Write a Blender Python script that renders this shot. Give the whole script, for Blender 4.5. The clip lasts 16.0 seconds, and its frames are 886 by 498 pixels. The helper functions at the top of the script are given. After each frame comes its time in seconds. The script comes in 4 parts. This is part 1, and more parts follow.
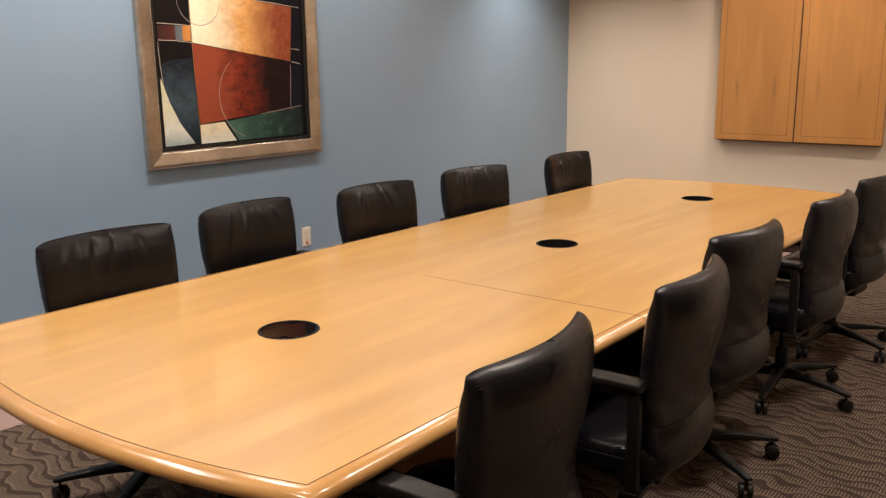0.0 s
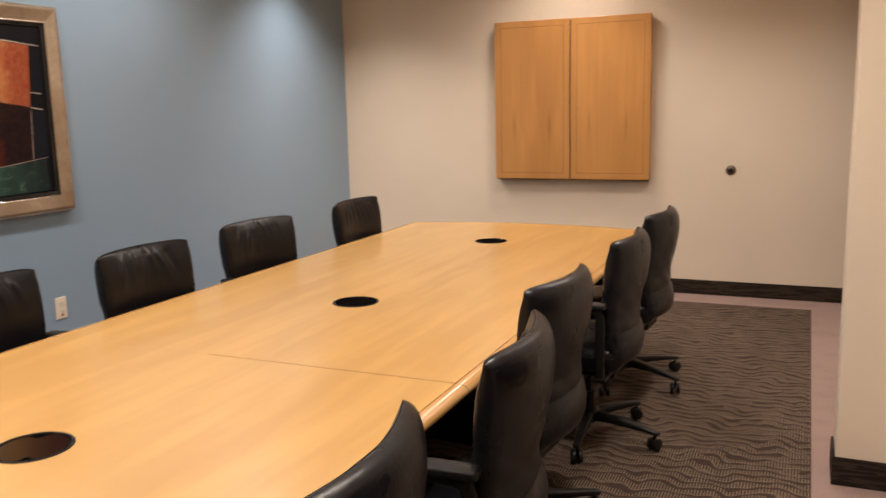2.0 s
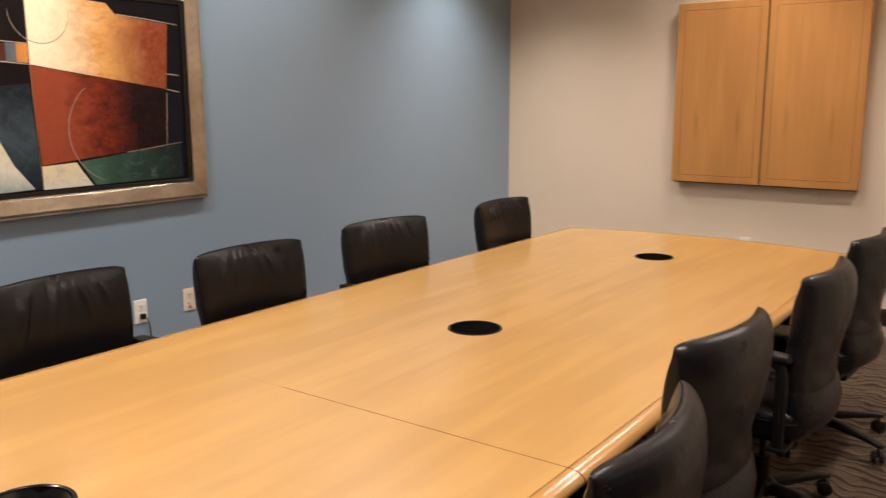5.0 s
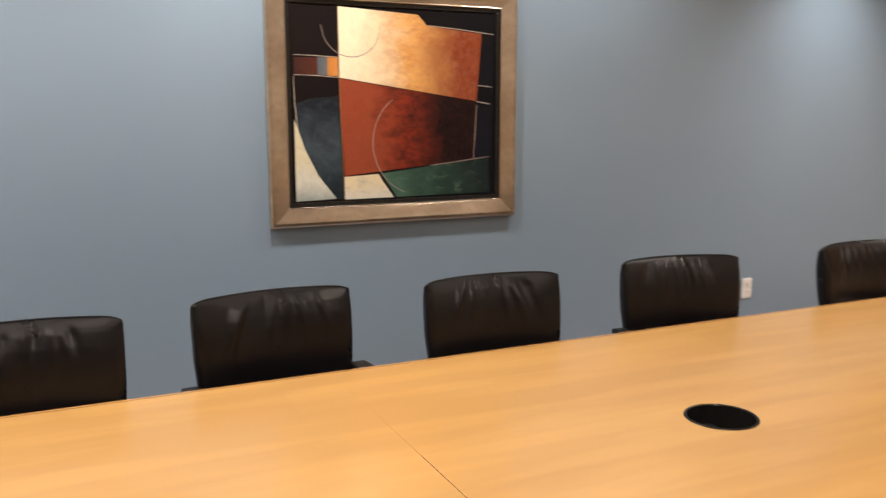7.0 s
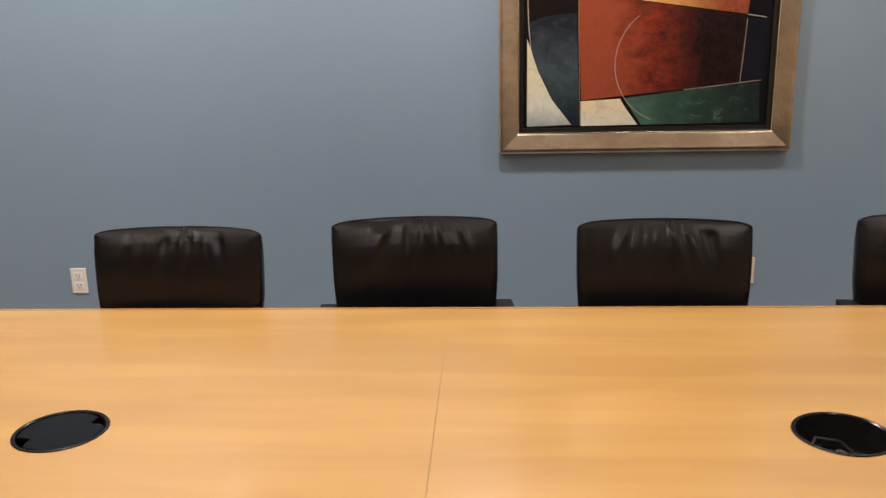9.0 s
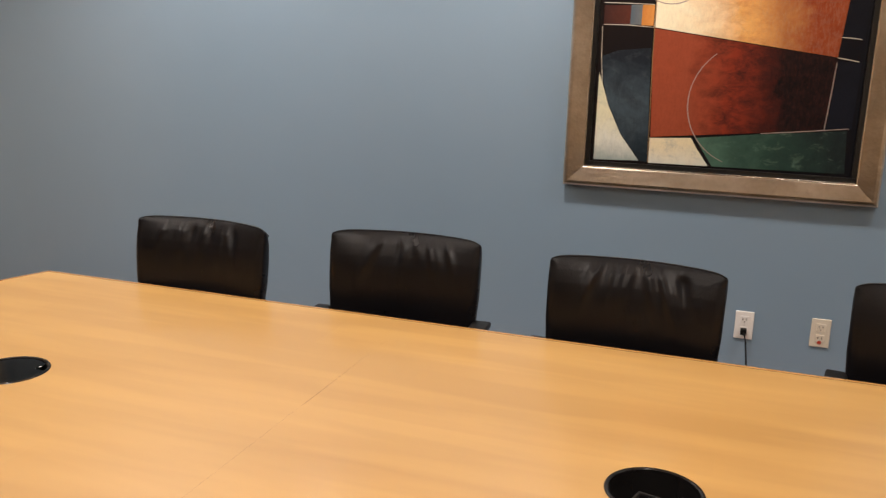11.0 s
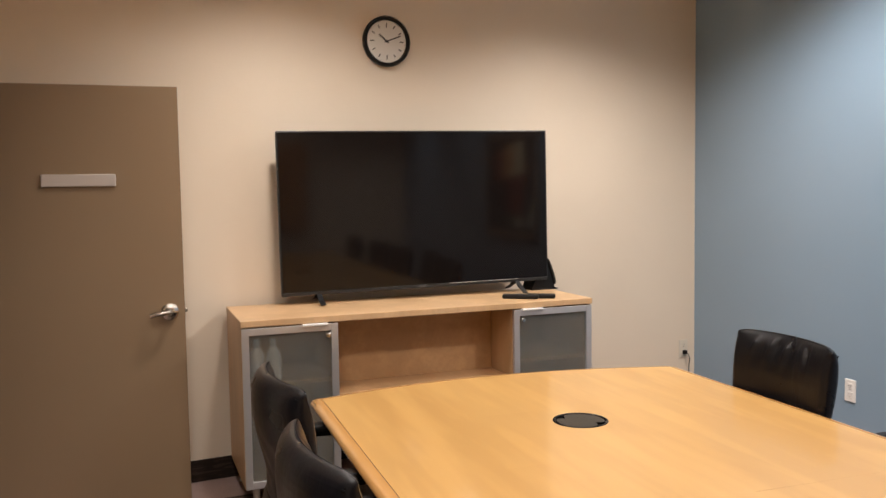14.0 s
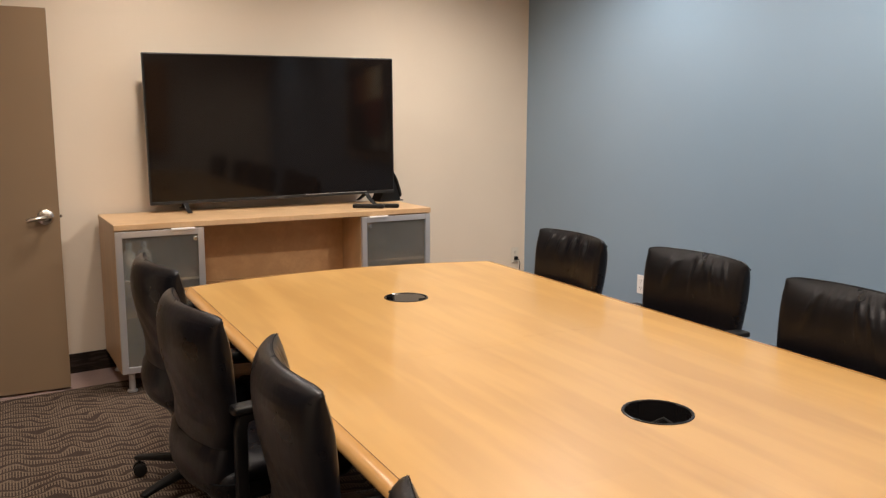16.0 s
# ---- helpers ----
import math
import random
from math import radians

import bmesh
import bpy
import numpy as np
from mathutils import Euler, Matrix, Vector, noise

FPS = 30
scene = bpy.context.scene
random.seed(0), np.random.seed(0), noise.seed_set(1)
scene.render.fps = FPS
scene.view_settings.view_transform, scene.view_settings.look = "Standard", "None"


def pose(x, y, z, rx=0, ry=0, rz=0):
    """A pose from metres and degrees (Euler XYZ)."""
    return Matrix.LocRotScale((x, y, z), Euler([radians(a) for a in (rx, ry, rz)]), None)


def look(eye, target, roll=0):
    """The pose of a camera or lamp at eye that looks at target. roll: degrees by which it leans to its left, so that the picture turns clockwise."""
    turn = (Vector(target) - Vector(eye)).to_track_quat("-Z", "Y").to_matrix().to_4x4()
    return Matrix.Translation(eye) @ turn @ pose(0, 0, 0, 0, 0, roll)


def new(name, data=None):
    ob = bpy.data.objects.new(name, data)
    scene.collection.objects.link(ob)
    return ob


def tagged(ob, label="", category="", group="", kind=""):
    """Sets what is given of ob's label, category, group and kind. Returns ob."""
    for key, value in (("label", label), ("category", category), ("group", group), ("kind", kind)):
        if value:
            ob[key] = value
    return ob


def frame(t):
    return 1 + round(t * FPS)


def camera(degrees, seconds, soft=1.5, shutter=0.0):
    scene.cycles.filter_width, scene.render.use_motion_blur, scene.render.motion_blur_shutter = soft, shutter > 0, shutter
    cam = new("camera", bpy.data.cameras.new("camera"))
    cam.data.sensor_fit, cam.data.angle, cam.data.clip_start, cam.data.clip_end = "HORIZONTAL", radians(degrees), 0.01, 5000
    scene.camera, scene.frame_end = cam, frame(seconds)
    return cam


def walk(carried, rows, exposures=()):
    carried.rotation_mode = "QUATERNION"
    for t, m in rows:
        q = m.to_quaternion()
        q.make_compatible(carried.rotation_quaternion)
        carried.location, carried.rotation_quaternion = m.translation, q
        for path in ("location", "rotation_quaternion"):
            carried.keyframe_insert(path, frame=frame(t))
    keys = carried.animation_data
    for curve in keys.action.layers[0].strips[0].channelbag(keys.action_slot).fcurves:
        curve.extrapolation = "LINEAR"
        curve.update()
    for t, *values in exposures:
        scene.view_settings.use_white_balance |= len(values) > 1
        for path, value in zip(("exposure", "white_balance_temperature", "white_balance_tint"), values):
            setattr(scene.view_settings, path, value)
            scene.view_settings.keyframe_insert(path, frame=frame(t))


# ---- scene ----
cam = camera(55.9, 16.0, 1.3, 0.4)
PATH = [
    (0, (-3.148, -4.102, 1.511), (-1.627, -2.874, 1.087), -0.7),
    (0.5, (-3.101, -4.061, 1.527), (-1.548, -2.878, 1.092), -0.2),
    (1, (-2.987, -3.992, 1.509), (-1.364, -2.899, 1.092), 0.0),
    (1.5, (-2.882, -3.947, 1.497), (-1.161, -3.006, 1.107), -0.3),
    (2, (-2.882, -3.87, 1.516), (-1.077, -3.078, 1.178), -1.4),
    (2.5, (-2.844, -3.785, 1.539), (-0.965, -3.172, 1.238), -1.3),
    (3, (-2.82, -3.748, 1.52), (-0.931, -3.168, 1.212), -1.2),
    (3.2, (-2.811, -3.737, 1.512), (-0.927, -3.142, 1.198), -0.3),
    (5.3, (-2.164, -3.746, 1.511), (-0.662, -2.473, 1.162), -0.5),
    (5.5, (-2.078, -3.768, 1.504), (-0.644, -2.417, 1.161), -0.5),
    (6, (-1.884, -3.823, 1.514), (-0.65, -2.287, 1.17), 0.2),
    (6.5, (-1.706, -3.795, 1.492), (-0.666, -2.124, 1.133), -0.2),
    (7, (-1.51, -3.763, 1.514), (-0.676, -1.974, 1.188), -0.0),
    (7.5, (-1.251, -3.769, 1.494), (-0.767, -1.855, 1.174), -0.5),
    (8, (-1.041, -3.769, 1.488), (-0.834, -1.822, 1.08), -0.1),
    (8.5, (-0.876, -3.714, 1.462), (-0.833, -1.77, 0.996), -0.3),
    (9, (-0.689, -3.729, 1.509), (-0.792, -1.796, 1.009), -1.2),
    (9.2, (-0.593, -3.735, 1.515), (-0.766, -1.802, 1.031), -0.2),
    (11.3, (0.202, -3.673, 1.527), (-0.544, -1.873, 1.078), 1.9),
    (11.5, (0.289, -3.637, 1.521), (-0.543, -1.878, 1.06), 2.2),
    (12, (0.434, -3.621, 1.526), (-0.619, -1.985, 1.061), 2.4),
    (12.5, (0.533, -3.505, 1.522), (-0.825, -2.092, 1.128), 1.5),
    (13, (0.651, -3.446, 1.525), (-1.033, -2.403, 1.25), 1.0),
    (13.5, (0.847, -3.437, 1.54), (-1.022, -2.763, 1.306), 1.1),
    (14, (0.944, -3.529, 1.521), (-0.949, -2.898, 1.385), -0.9),
    (14.5, (1.041, -3.594, 1.489), (-0.765, -2.753, 1.309), -2.1),
    (15, (1.228, -3.628, 1.496), (-0.529, -2.721, 1.195), -1.3),
    (15.5, (1.436, -3.622, 1.488), (-0.321, -2.721, 1.17), -0.0),
    (16, (1.591, -3.67, 1.5), (-0.162, -2.761, 1.186), 0.2),
]
walk(cam, [(t, look(eye, target, roll)) for t, eye, target, roll in PATH],
     [(0.0, 0.17, 6560, 13.0), (0.5, 0.19, 6560, 13.0), (1.5, 0.25, 6600, 13.0), (2.5, 0.21, 6620, 13.0), (3.0, 0.19, 6650, 13.5), (6.0, 0.14, 6550, 12.5),
      (6.5, 0.18, 6580, 13.0), (7.0, 0.16, 6600, 13.0), (8.0, 0.0, 6360, 11.0), (9.0, -0.02, 6400, 11.0), (12.0, 0.0, 6440, 11.5), (12.5, -0.06, 6400, 10.5),
      (13.0, 0.03, 6380, 11.0), (13.5, 0.14, 6230, 10.5), (14.0, 0.26, 6180, 10.6), (14.5, 0.23, 6230, 11.0), (15.0, 0.03, 6530, 12.0), (15.5, 0.10, 6400, 10.6),
      (16.0, 0.2, 6350, 10.2)])

# ---- light ----
CEIL = 2.90
world = bpy.data.worlds.new("world")
world.use_nodes = True
scene.world = world
world.node_tree.nodes["Background"].inputs[0].default_value = (0.02, 0.02, 0.022, 1)
world.node_tree.nodes["Background"].inputs[1].default_value = 1.0

# recessed downlights: x, y, watts, cone degrees, softness of its edge
DOWNLIGHTS = [
    (2.80, -0.52, 150, 114, 1.0), (1.0, -0.82, 84, 164, 0.7), (-0.7, -0.82, 136, 158, 0.7), (-2.3, -0.82, 126, 160, 0.7),
    (-1.6, -2.3, 16, 132, 0.5), (0.4, -2.3, 14, 132, 0.5), (2.3, -2.2, 56, 140, 0.5),
    (3.18, -2.10, 66, 150, 0.9), (-2.95, -1.15, 74, 148, 0.9), (-2.75, -2.85, 92, 150, 0.8),
    (-1.7, -3.60, 48, 138, 0.6), (-0.5, -3.50, 126, 140, 0.7), (2.2, -3.70, 105, 140, 0.7),
]
LAMP_COLOUR = (1.0, 0.892, 0.780)


def lamp(x, y, watts, cone, soft):
    d = bpy.data.lights.new("downlight_lamp", "SPOT")
    d.energy, d.color, d.spot_size, d.spot_blend, d.shadow_soft_size = watts, LAMP_COLOUR, radians(cone), soft, 0.10
    o = new("downlight_lamp", d)
    o.matrix_world = look((x, y, CEIL - 0.03), (x, y, 0))
    return o


for row in DOWNLIGHTS:
    lamp(*row)


# ---- materials ----
def mat(name, colour, rough=0.5, metal=0.0, spec=0.5):
    m = bpy.data.materials.new(name)
    m.use_nodes = True
    b = m.node_tree.nodes["Principled BSDF"]
    b.inputs["Base Color"].default_value = (*colour, 1)
    b.inputs["Roughness"].default_value = rough
    b.inputs["Metallic"].default_value = metal
    b.inputs["Specular IOR Level"].default_value = spec
    return m


class N:
    """Short hand for wiring nodes of one material."""

    def __init__(self, m):
        self.t = m.node_tree
        self.b = self.t.nodes["Principled BSDF"]

    def link(self, a, b):
        self.t.links.new(a, b)

    def add(self, kind, **ins):
        n = self.t.nodes.new(kind)
        for k, v in ins.items():
            self.put(n.inputs[k.replace("_", " ")], v)
        return n

    def put(self, socket, v):
        if isinstance(v, bpy.types.NodeSocket):
            self.link(v, socket)
        else:
            socket.default_value = v

    def coords(self, scale=(1, 1, 1), which="Object", turn=(0, 0, 0)):
        c = self.t.nodes.new("ShaderNodeTexCoord")
        mp = self.t.nodes.new("ShaderNodeMapping")
        mp.inputs["Scale"].default_value = scale
        mp.inputs["Rotation"].default_value = turn
        self.link(c.outputs[which], mp.inputs["Vector"])
        return mp.outputs[0]

    def noise(self, vec, scale, detail=3.0, rough=0.5, dist=0.0):
        n = self.add("ShaderNodeTexNoise", Vector=vec, Scale=scale, Detail=detail, Roughness=rough, Distortion=dist)
        return n.outputs["Fac"]

    def ramp(self, fac, stops):
        r = self.t.nodes.new("ShaderNodeValToRGB")
        e = r.color_ramp.elements
        while len(e) < len(stops):
            e.new(0.5)
        for el, (p, c) in zip(e, stops):
            el.position, el.color = p, ((*c, 1) if len(c) == 3 else c)
        self.link(fac, r.inputs[0])
        return r.outputs[0]

    def mix(self, fac, a, b, mode="MIX"):
        n = self.t.nodes.new("ShaderNodeMix")
        n.data_type, n.blend_type = "RGBA", mode
        self.put(n.inputs[0], fac)
        for s, v in ((n.inputs[6], a), (n.inputs[7], b)):
            self.put(s, (*v, 1) if isinstance(v, tuple) and len(v) == 3 else v)
        return n.outputs[2]

    def math(self, op, a, b=0.0, c=0.0):
        n = self.t.nodes.new("ShaderNodeMath")
        n.operation = op
        for s, v in zip(n.inputs, (a, b, c)):
            self.put(s, v)
        return n.outputs[0]

    def bump(self, height, strength, dist=0.002):
        n = self.add("ShaderNodeBump", Height=height, Strength=strength, Distance=dist)
        self.link(n.outputs[0], self.b.inputs["Normal"])

    def colour(self, socket):
        self.link(socket, self.b.inputs["Base Color"])

    def rough(self, socket):
        self.link(socket, self.b.inputs["Roughness"])


def paint(name, colour, rough=0.6, spec=0.35):
    """Rolled wall paint: faint orange peel, uneven sheen and slight scuffs."""
    m = mat(name, colour, rough, spec=spec)
    n = N(m)
    v = n.coords()
    big = n.noise(v, 0.9, 3)
    n.colour(n.mix(n.ramp(big, [(0.3, (0, 0, 0)), (0.7, (1, 1, 1))]), tuple(c * 0.955 for c in colour), tuple(min(1, c * 1.03) for c in colour)))
    n.rough(n.math("MULTIPLY_ADD", n.noise(v, 6, 4), 0.12, rough - 0.06))
    n.bump(n.noise(v, 260, 2), 0.12, 0.001)
    return m


def wood(name, light, dark, along=0, rough=0.28, band=3.2, coat=0.0, figure=0.5, streak=0.4, leaf=0.0):
    """Straight-grained veneer; along: the axis of the grain; band: flitches across each metre; leaf: width of the veneer leaves."""
    m = mat(name, light, rough)
    n = N(m)
    s = [9.0, 9.0, 9.0]
    s[along] = 0.25
    grain = n.noise(n.coords(tuple(s)), 6.0, 4, 0.55, 0.0)
    s2 = [1.0, 1.0, 1.0]
    s2[along] = 0.16
    wide = n.noise(n.coords(tuple(s2)), band, 2, 0.5, 0.3)
    s3 = [4.2, 4.2, 4.2]
    s3[along] = 0.6
    fig = n.noise(n.coords(tuple(s3)), 2.2, 2, 0.5, 0.15)
    mid = tuple(0.4 * a + 0.6 * b for a, b in zip(light, dark))
    base = n.mix(n.ramp(wide, [(0.34, (0, 0, 0)), (0.64, (1, 1, 1))]), mid, light)
    base = n.mix(n.math("MULTIPLY", n.ramp(fig, [(0.46, (0, 0, 0)), (0.66, (1, 1, 1))]), figure), base, tuple(min(1, c * 1.16) for c in light))
    base = n.mix(n.math("MULTIPLY", n.ramp(grain, [(0.40, (0, 0, 0)), (0.80, (1, 1, 1))]), streak), base, dark)
    if leaf:
        # each leaf has its own tone; soft pale bars paint sheen across its grain
        sep = n.add("ShaderNodeSeparateXYZ", Vector=n.coords())
        row = n.math("FLOOR", n.math("DIVIDE", sep.outputs[1 - along], leaf))
        run = n.math("FLOOR", n.math("ADD", n.math("DIVIDE", sep.outputs[along], 1.45), n.math("MULTIPLY", row, 0.37)))
        tone = n.add("ShaderNodeTexWhiteNoise", Vector=n.add("ShaderNodeCombineXYZ", X=row, Y=run).outputs[0]).outputs["Value"]
        base = n.mix(n.math("MULTIPLY", tone, 0.30), base, dark)
        bars = n.noise(n.coords((0.8, 6.0, 1) if along == 0 else (6.0, 0.8, 1)), 2.2, 2, 0.45, 0.15)
        base = n.mix(n.math("MULTIPLY", n.ramp(bars, [(0.50, (0, 0, 0)), (0.66, (1, 1, 1))]), 0.45), base, tuple(min(1, c * 1.12) for c in light))
    n.colour(base)
    n.rough(n.math("MULTIPLY_ADD", n.noise(n.coords((1, 1, 1)), 2.0, 2), 0.08, rough - 0.04))
    if not coat:
        n.bump(grain, 0.03, 0.0006)
    if coat:
        n.b.inputs["Coat Weight"].default_value = coat
        n.b.inputs["Coat Roughness"].default_value = 0.08
    return m


def leather_material():
    m = mat("black_leather", (0.006, 0.0058, 0.0072), 0.30, spec=0.29)
    n = N(m)
    v = n.coords()
    fine = n.add("ShaderNodeTexVoronoi", Vector=v, Scale=520.0).outputs["Distance"]
    creases = n.noise(n.coords((1, 1, 0.45)), 24, 4, 0.6, 0.8)
    n.bump(n.math("ADD", n.math("MULTIPLY", fine, 0.16), n.math("MULTIPLY", creases, 1.5)), 0.30, 0.003)
    n.rough(n.math("MULTIPLY_ADD", n.noise(v, 9, 4), 0.20, 0.20))
    n.colour(n.mix(n.noise(v, 5, 3), (0.0046, 0.0045, 0.0062), (0.0078, 0.0077, 0.0102)))
    return m


def plastic(name, colour, rough=0.45):
    m = mat(name, colour, rough)
    n = N(m)
    v = n.coords()
    n.bump(n.noise(v, 600, 2), 0.15, 0.0006)
    n.rough(n.math("MULTIPLY_ADD", n.noise(v, 12, 3), 0.16, rough - 0.08))
    return m


def metal(name, colour, rough=0.3, brushed=True):
    m = mat(name, colour, rough, 1.0)
    n = N(m)
    v = n.coords((4, 4, 90)) if brushed else n.coords()
    n.rough(n.math("MULTIPLY_ADD", n.noise(v, 30, 3), 0.16, rough - 0.08))
    return m


def carpet_material():
    """Brown tufted carpet with tan combed waves that run across the room."""
    m = mat("wave_carpet", (0.08, 0.06, 0.05), 0.95, spec=0.1)
    n = N(m)
    v = n.coords()
    xyz = n.add("ShaderNodeSeparateXYZ", Vector=v)
    x, y = xyz.outputs[0], xyz.outputs[1]
    warp = n.noise(n.coords((1.5, 2.6, 1)), 2.4, 1.0, 0.45)
    phase = n.math("ADD", n.math("MULTIPLY", x, 15.5), n.math("MULTIPLY", warp, 3.6))
    wave = n.math("FRACT", phase)
    # the solid strand swells and thins along each row, so that the brown between shows as slim lozenges
    swell = n.ramp(n.noise(n.coords((7.0, 4.2, 1)), 2.0, 1.0, 0.4), [(0.36, (0, 0, 0)), (0.64, (1, 1, 1))])
    body = n.math("LESS_THAN", wave, n.math("MULTIPLY_ADD", swell, 0.12, 0.10))
    teeth_zone = n.math("LESS_THAN", wave, n.math("MULTIPLY_ADD", swell, 0.40, 0.48))
    comb = n.math("GREATER_THAN", n.math("SINE", n.math("MULTIPLY", y, 540.0)), 0.05)
    fleck = n.math("GREATER_THAN", n.noise(v, 160, 2), 0.42)
    tan = n.math("MULTIPLY", n.math("MAXIMUM", n.math("MULTIPLY", body, 0.62), n.math("MULTIPLY", teeth_zone, comb)), n.math("MULTIPLY_ADD", fleck, 0.45, 0.42))
    patch = n.noise(n.coords((1, 1, 1)), 0.8, 2)
    brown = n.mix(n.noise(v, 90, 2), (0.040, 0.026, 0.021), (0.076, 0.053, 0.042))
    tanc = n.mix(patch, (0.190, 0.143, 0.104), (0.26, 0.195, 0.143))
    n.colour(n.mix(tan, brown, tanc))
    n.bump(n.math("ADD", n.noise(v, 380, 2), n.math("MULTIPLY", tan, 0.5)), 0.7, 0.004)
    return m


def border_material():
    m = mat("mauve_border_carpet", (0.33, 0.235, 0.21), 0.95, spec=0.1)
    n = N(m)
    v = n.coords()
    c = n.mix(n.noise(v, 140, 3), (0.25, 0.172, 0.155), (0.42, 0.305, 0.275))
    n.colour(n.mix(n.math("MULTIPLY", n.ramp(n.noise(v, 5, 4), [(0.5, (0, 0, 0)), (0.75, (1, 1, 1))]), 0.4), c, (0.20, 0.14, 0.125)))
    n.bump(n.noise(v, 420, 2), 0.6, 0.003)
    return m


def base_material():
    m = mat("dark_carpet_base", (0.03, 0.022, 0.018), 0.9, spec=0.15)
    n = N(m)
    w = n.noise(n.coords((3.0, 3.0, 30)), 2.5, 2, 0.5, 0.6)
    fl = n.noise(n.coords((1, 1, 1)), 220, 2)
    n.colour(n.mix(n.math("MULTIPLY", n.ramp(w, [(0.48, (0, 0, 0)), (0.56, (1, 1, 1))]), fl), (0.022, 0.015, 0.012), (0.065, 0.045, 0.034)))
    n.bump(fl, 0.5, 0.002)
    return m


def gold_material(name, hammer):
    """Champagne metal leaf over a dark ground; hammer: depth of its dents."""
    m = mat(name, (0.50, 0.40, 0.28), 0.28, 1.0)
    n = N(m)
    v = n.coords()
    patch = n.noise(n.coords((1.0, 1.0, 1.0)), 3.2, 4, 0.6)
    c = n.mix(n.ramp(patch, [(0.35, (0, 0, 0)), (0.68, (1, 1, 1))]), (0.42, 0.355, 0.275), (0.74, 0.68, 0.60))
    n.colour(n.mix(n.math("MULTIPLY", n.ramp(n.noise(v, 26, 4, 0.65), [(0.5, (0, 0, 0)), (0.75, (1, 1, 1))]), 0.35), c, (0.34, 0.27, 0.20)))
    cell = n.add("ShaderNodeTexVoronoi", Vector=n.coords((1.0, 0.4, 1.0)), Scale=78.0)
    cell.feature = "F1"
    n.bump(n.math("ADD", cell.outputs["Distance"], n.math("MULTIPLY", n.noise(v, 300, 2), 0.1)), hammer, 0.006)
    n.rough(n.math("MULTIPLY_ADD", n.noise(v, 30, 3), 0.14, 0.24))
    return m


def glass_material(name, colour, rough):
    m = mat(name, colour, rough)
    b = m.node_tree.nodes["Principled BSDF"]
    b.inputs["Transmission Weight"].default_value = 1.0
    b.inputs["IOR"].default_value = 1.45
    return m


BLUE = paint("blue_wall_paint", (0.238, 0.340, 0.454), 0.32, 0.8)
BEIGE = paint("beige_wall_paint", (0.742, 0.640, 0.518), 0.6)
CEILING = paint("white_ceiling_paint", (0.80, 0.78, 0.74), 0.8)
MAPLE = wood("table_maple_veneer", (0.538, 0.316, 0.104), (0.446, 0.247, 0.073), 0, 0.36, 3.6, 0.42, 0.55, 0.10, 0.192)
MAPLE_RIM = wood("table_maple_edge", (0.545, 0.298, 0.104), (0.43, 0.224, 0.07), 0, 0.2, 2.0, 0.35, 0.4, 0.25)
CABINET = wood("cabinet_maple", (0.555, 0.268, 0.084), (0.42, 0.190, 0.054), 2, 0.32, 3.0)


def flame_figure(m, centres, z_mid):
    """Book-matched darker tongues in the veneer of the cabinet doors."""
    n = N(m)
    old = n.b.inputs["Base Color"].links[0].from_socket
    sep = n.add("ShaderNodeSeparateXYZ", Vector=n.coords())
    z = n.math("SUBTRACT", sep.outputs[2], z_mid)
    tall = n.math("MAXIMUM", n.math("SUBTRACT", 1.0, n.math("DIVIDE", n.math("ABSOLUTE", z), 0.17)), 0.0)
    wob = n.math("MULTIPLY", n.math("SUBTRACT", n.noise(n.coords((1, 14, 2.5)), 5, 3), 0.5), 0.02)
    total = None
    for c in centres:
        d = n.math("ABSOLUTE", n.math("ADD", n.math("SUBTRACT", sep.outputs[1], c), wob))
        f = n.math("MAXIMUM", n.math("SUBTRACT", 1.0, n.math("DIVIDE", d, 0.020)), 0.0)
        total = f if total is None else n.math("MAXIMUM", total, f)
    n.colour(n.mix(n.math("MULTIPLY", n.math("MULTIPLY", total, tall), 0.45), old, (0.20, 0.085, 0.022)))


flame_figure(CABINET, (-1.637, -1.934, -2.260, -2.553), 1.34)
# maple of the open bay, with the recess's shade put into its tone
CREDENZA_SHADED = wood("credenza_maple_shaded", (0.56, 0.345, 0.175), (0.42, 0.24, 0.11), 1, 0.4, 3.0)
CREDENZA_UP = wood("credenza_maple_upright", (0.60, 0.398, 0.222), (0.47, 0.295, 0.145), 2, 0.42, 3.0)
WINDOW_WOOD = wood("window_maple", (0.41, 0.20, 0.060), (0.30, 0.135, 0.036), 2, 0.42, 4.0)
SILL_WOOD = wood("window_sill_maple", (0.60, 0.34, 0.13), (0.42, 0.22, 0.07), 0, 0.3, 4.0)
PEDESTAL = wood("pedestal_wood", (0.26, 0.125, 0.045), (0.15, 0.065, 0.022), 2, 0.35, 3.0)
SEAM_DARK = mat("joint_shade", (0.15, 0.072, 0.025), 0.6)
LINE = mat("dark_inlay_line", (0.17, 0.082, 0.028), 0.5)
LEATHER = leather_material()
PIPING = mat("leather_piping", (0.004, 0.004, 0.005), 0.6, spec=0.12)
BLACK = plastic("black_plastic", (0.0075, 0.007, 0.007), 0.45)
BLACK.node_tree.nodes["Principled BSDF"].inputs["Specular IOR Level"].default_value = 0.26
BLACK_GLOSS = mat("gloss_black_plastic", (0.010, 0.009, 0.009), 0.22, spec=0.3)
LID = mat("lid_plastic", (0.004, 0.004, 0.0042), 0.08, spec=0.13)
HOLE = mat("grommet_well", (0.006, 0.006, 0.006), 0.35)
CARPET = carpet_material()
BORDER = border_material()
BASE = base_material()
GOLD = gold_material("champagne_leaf", 0.05)
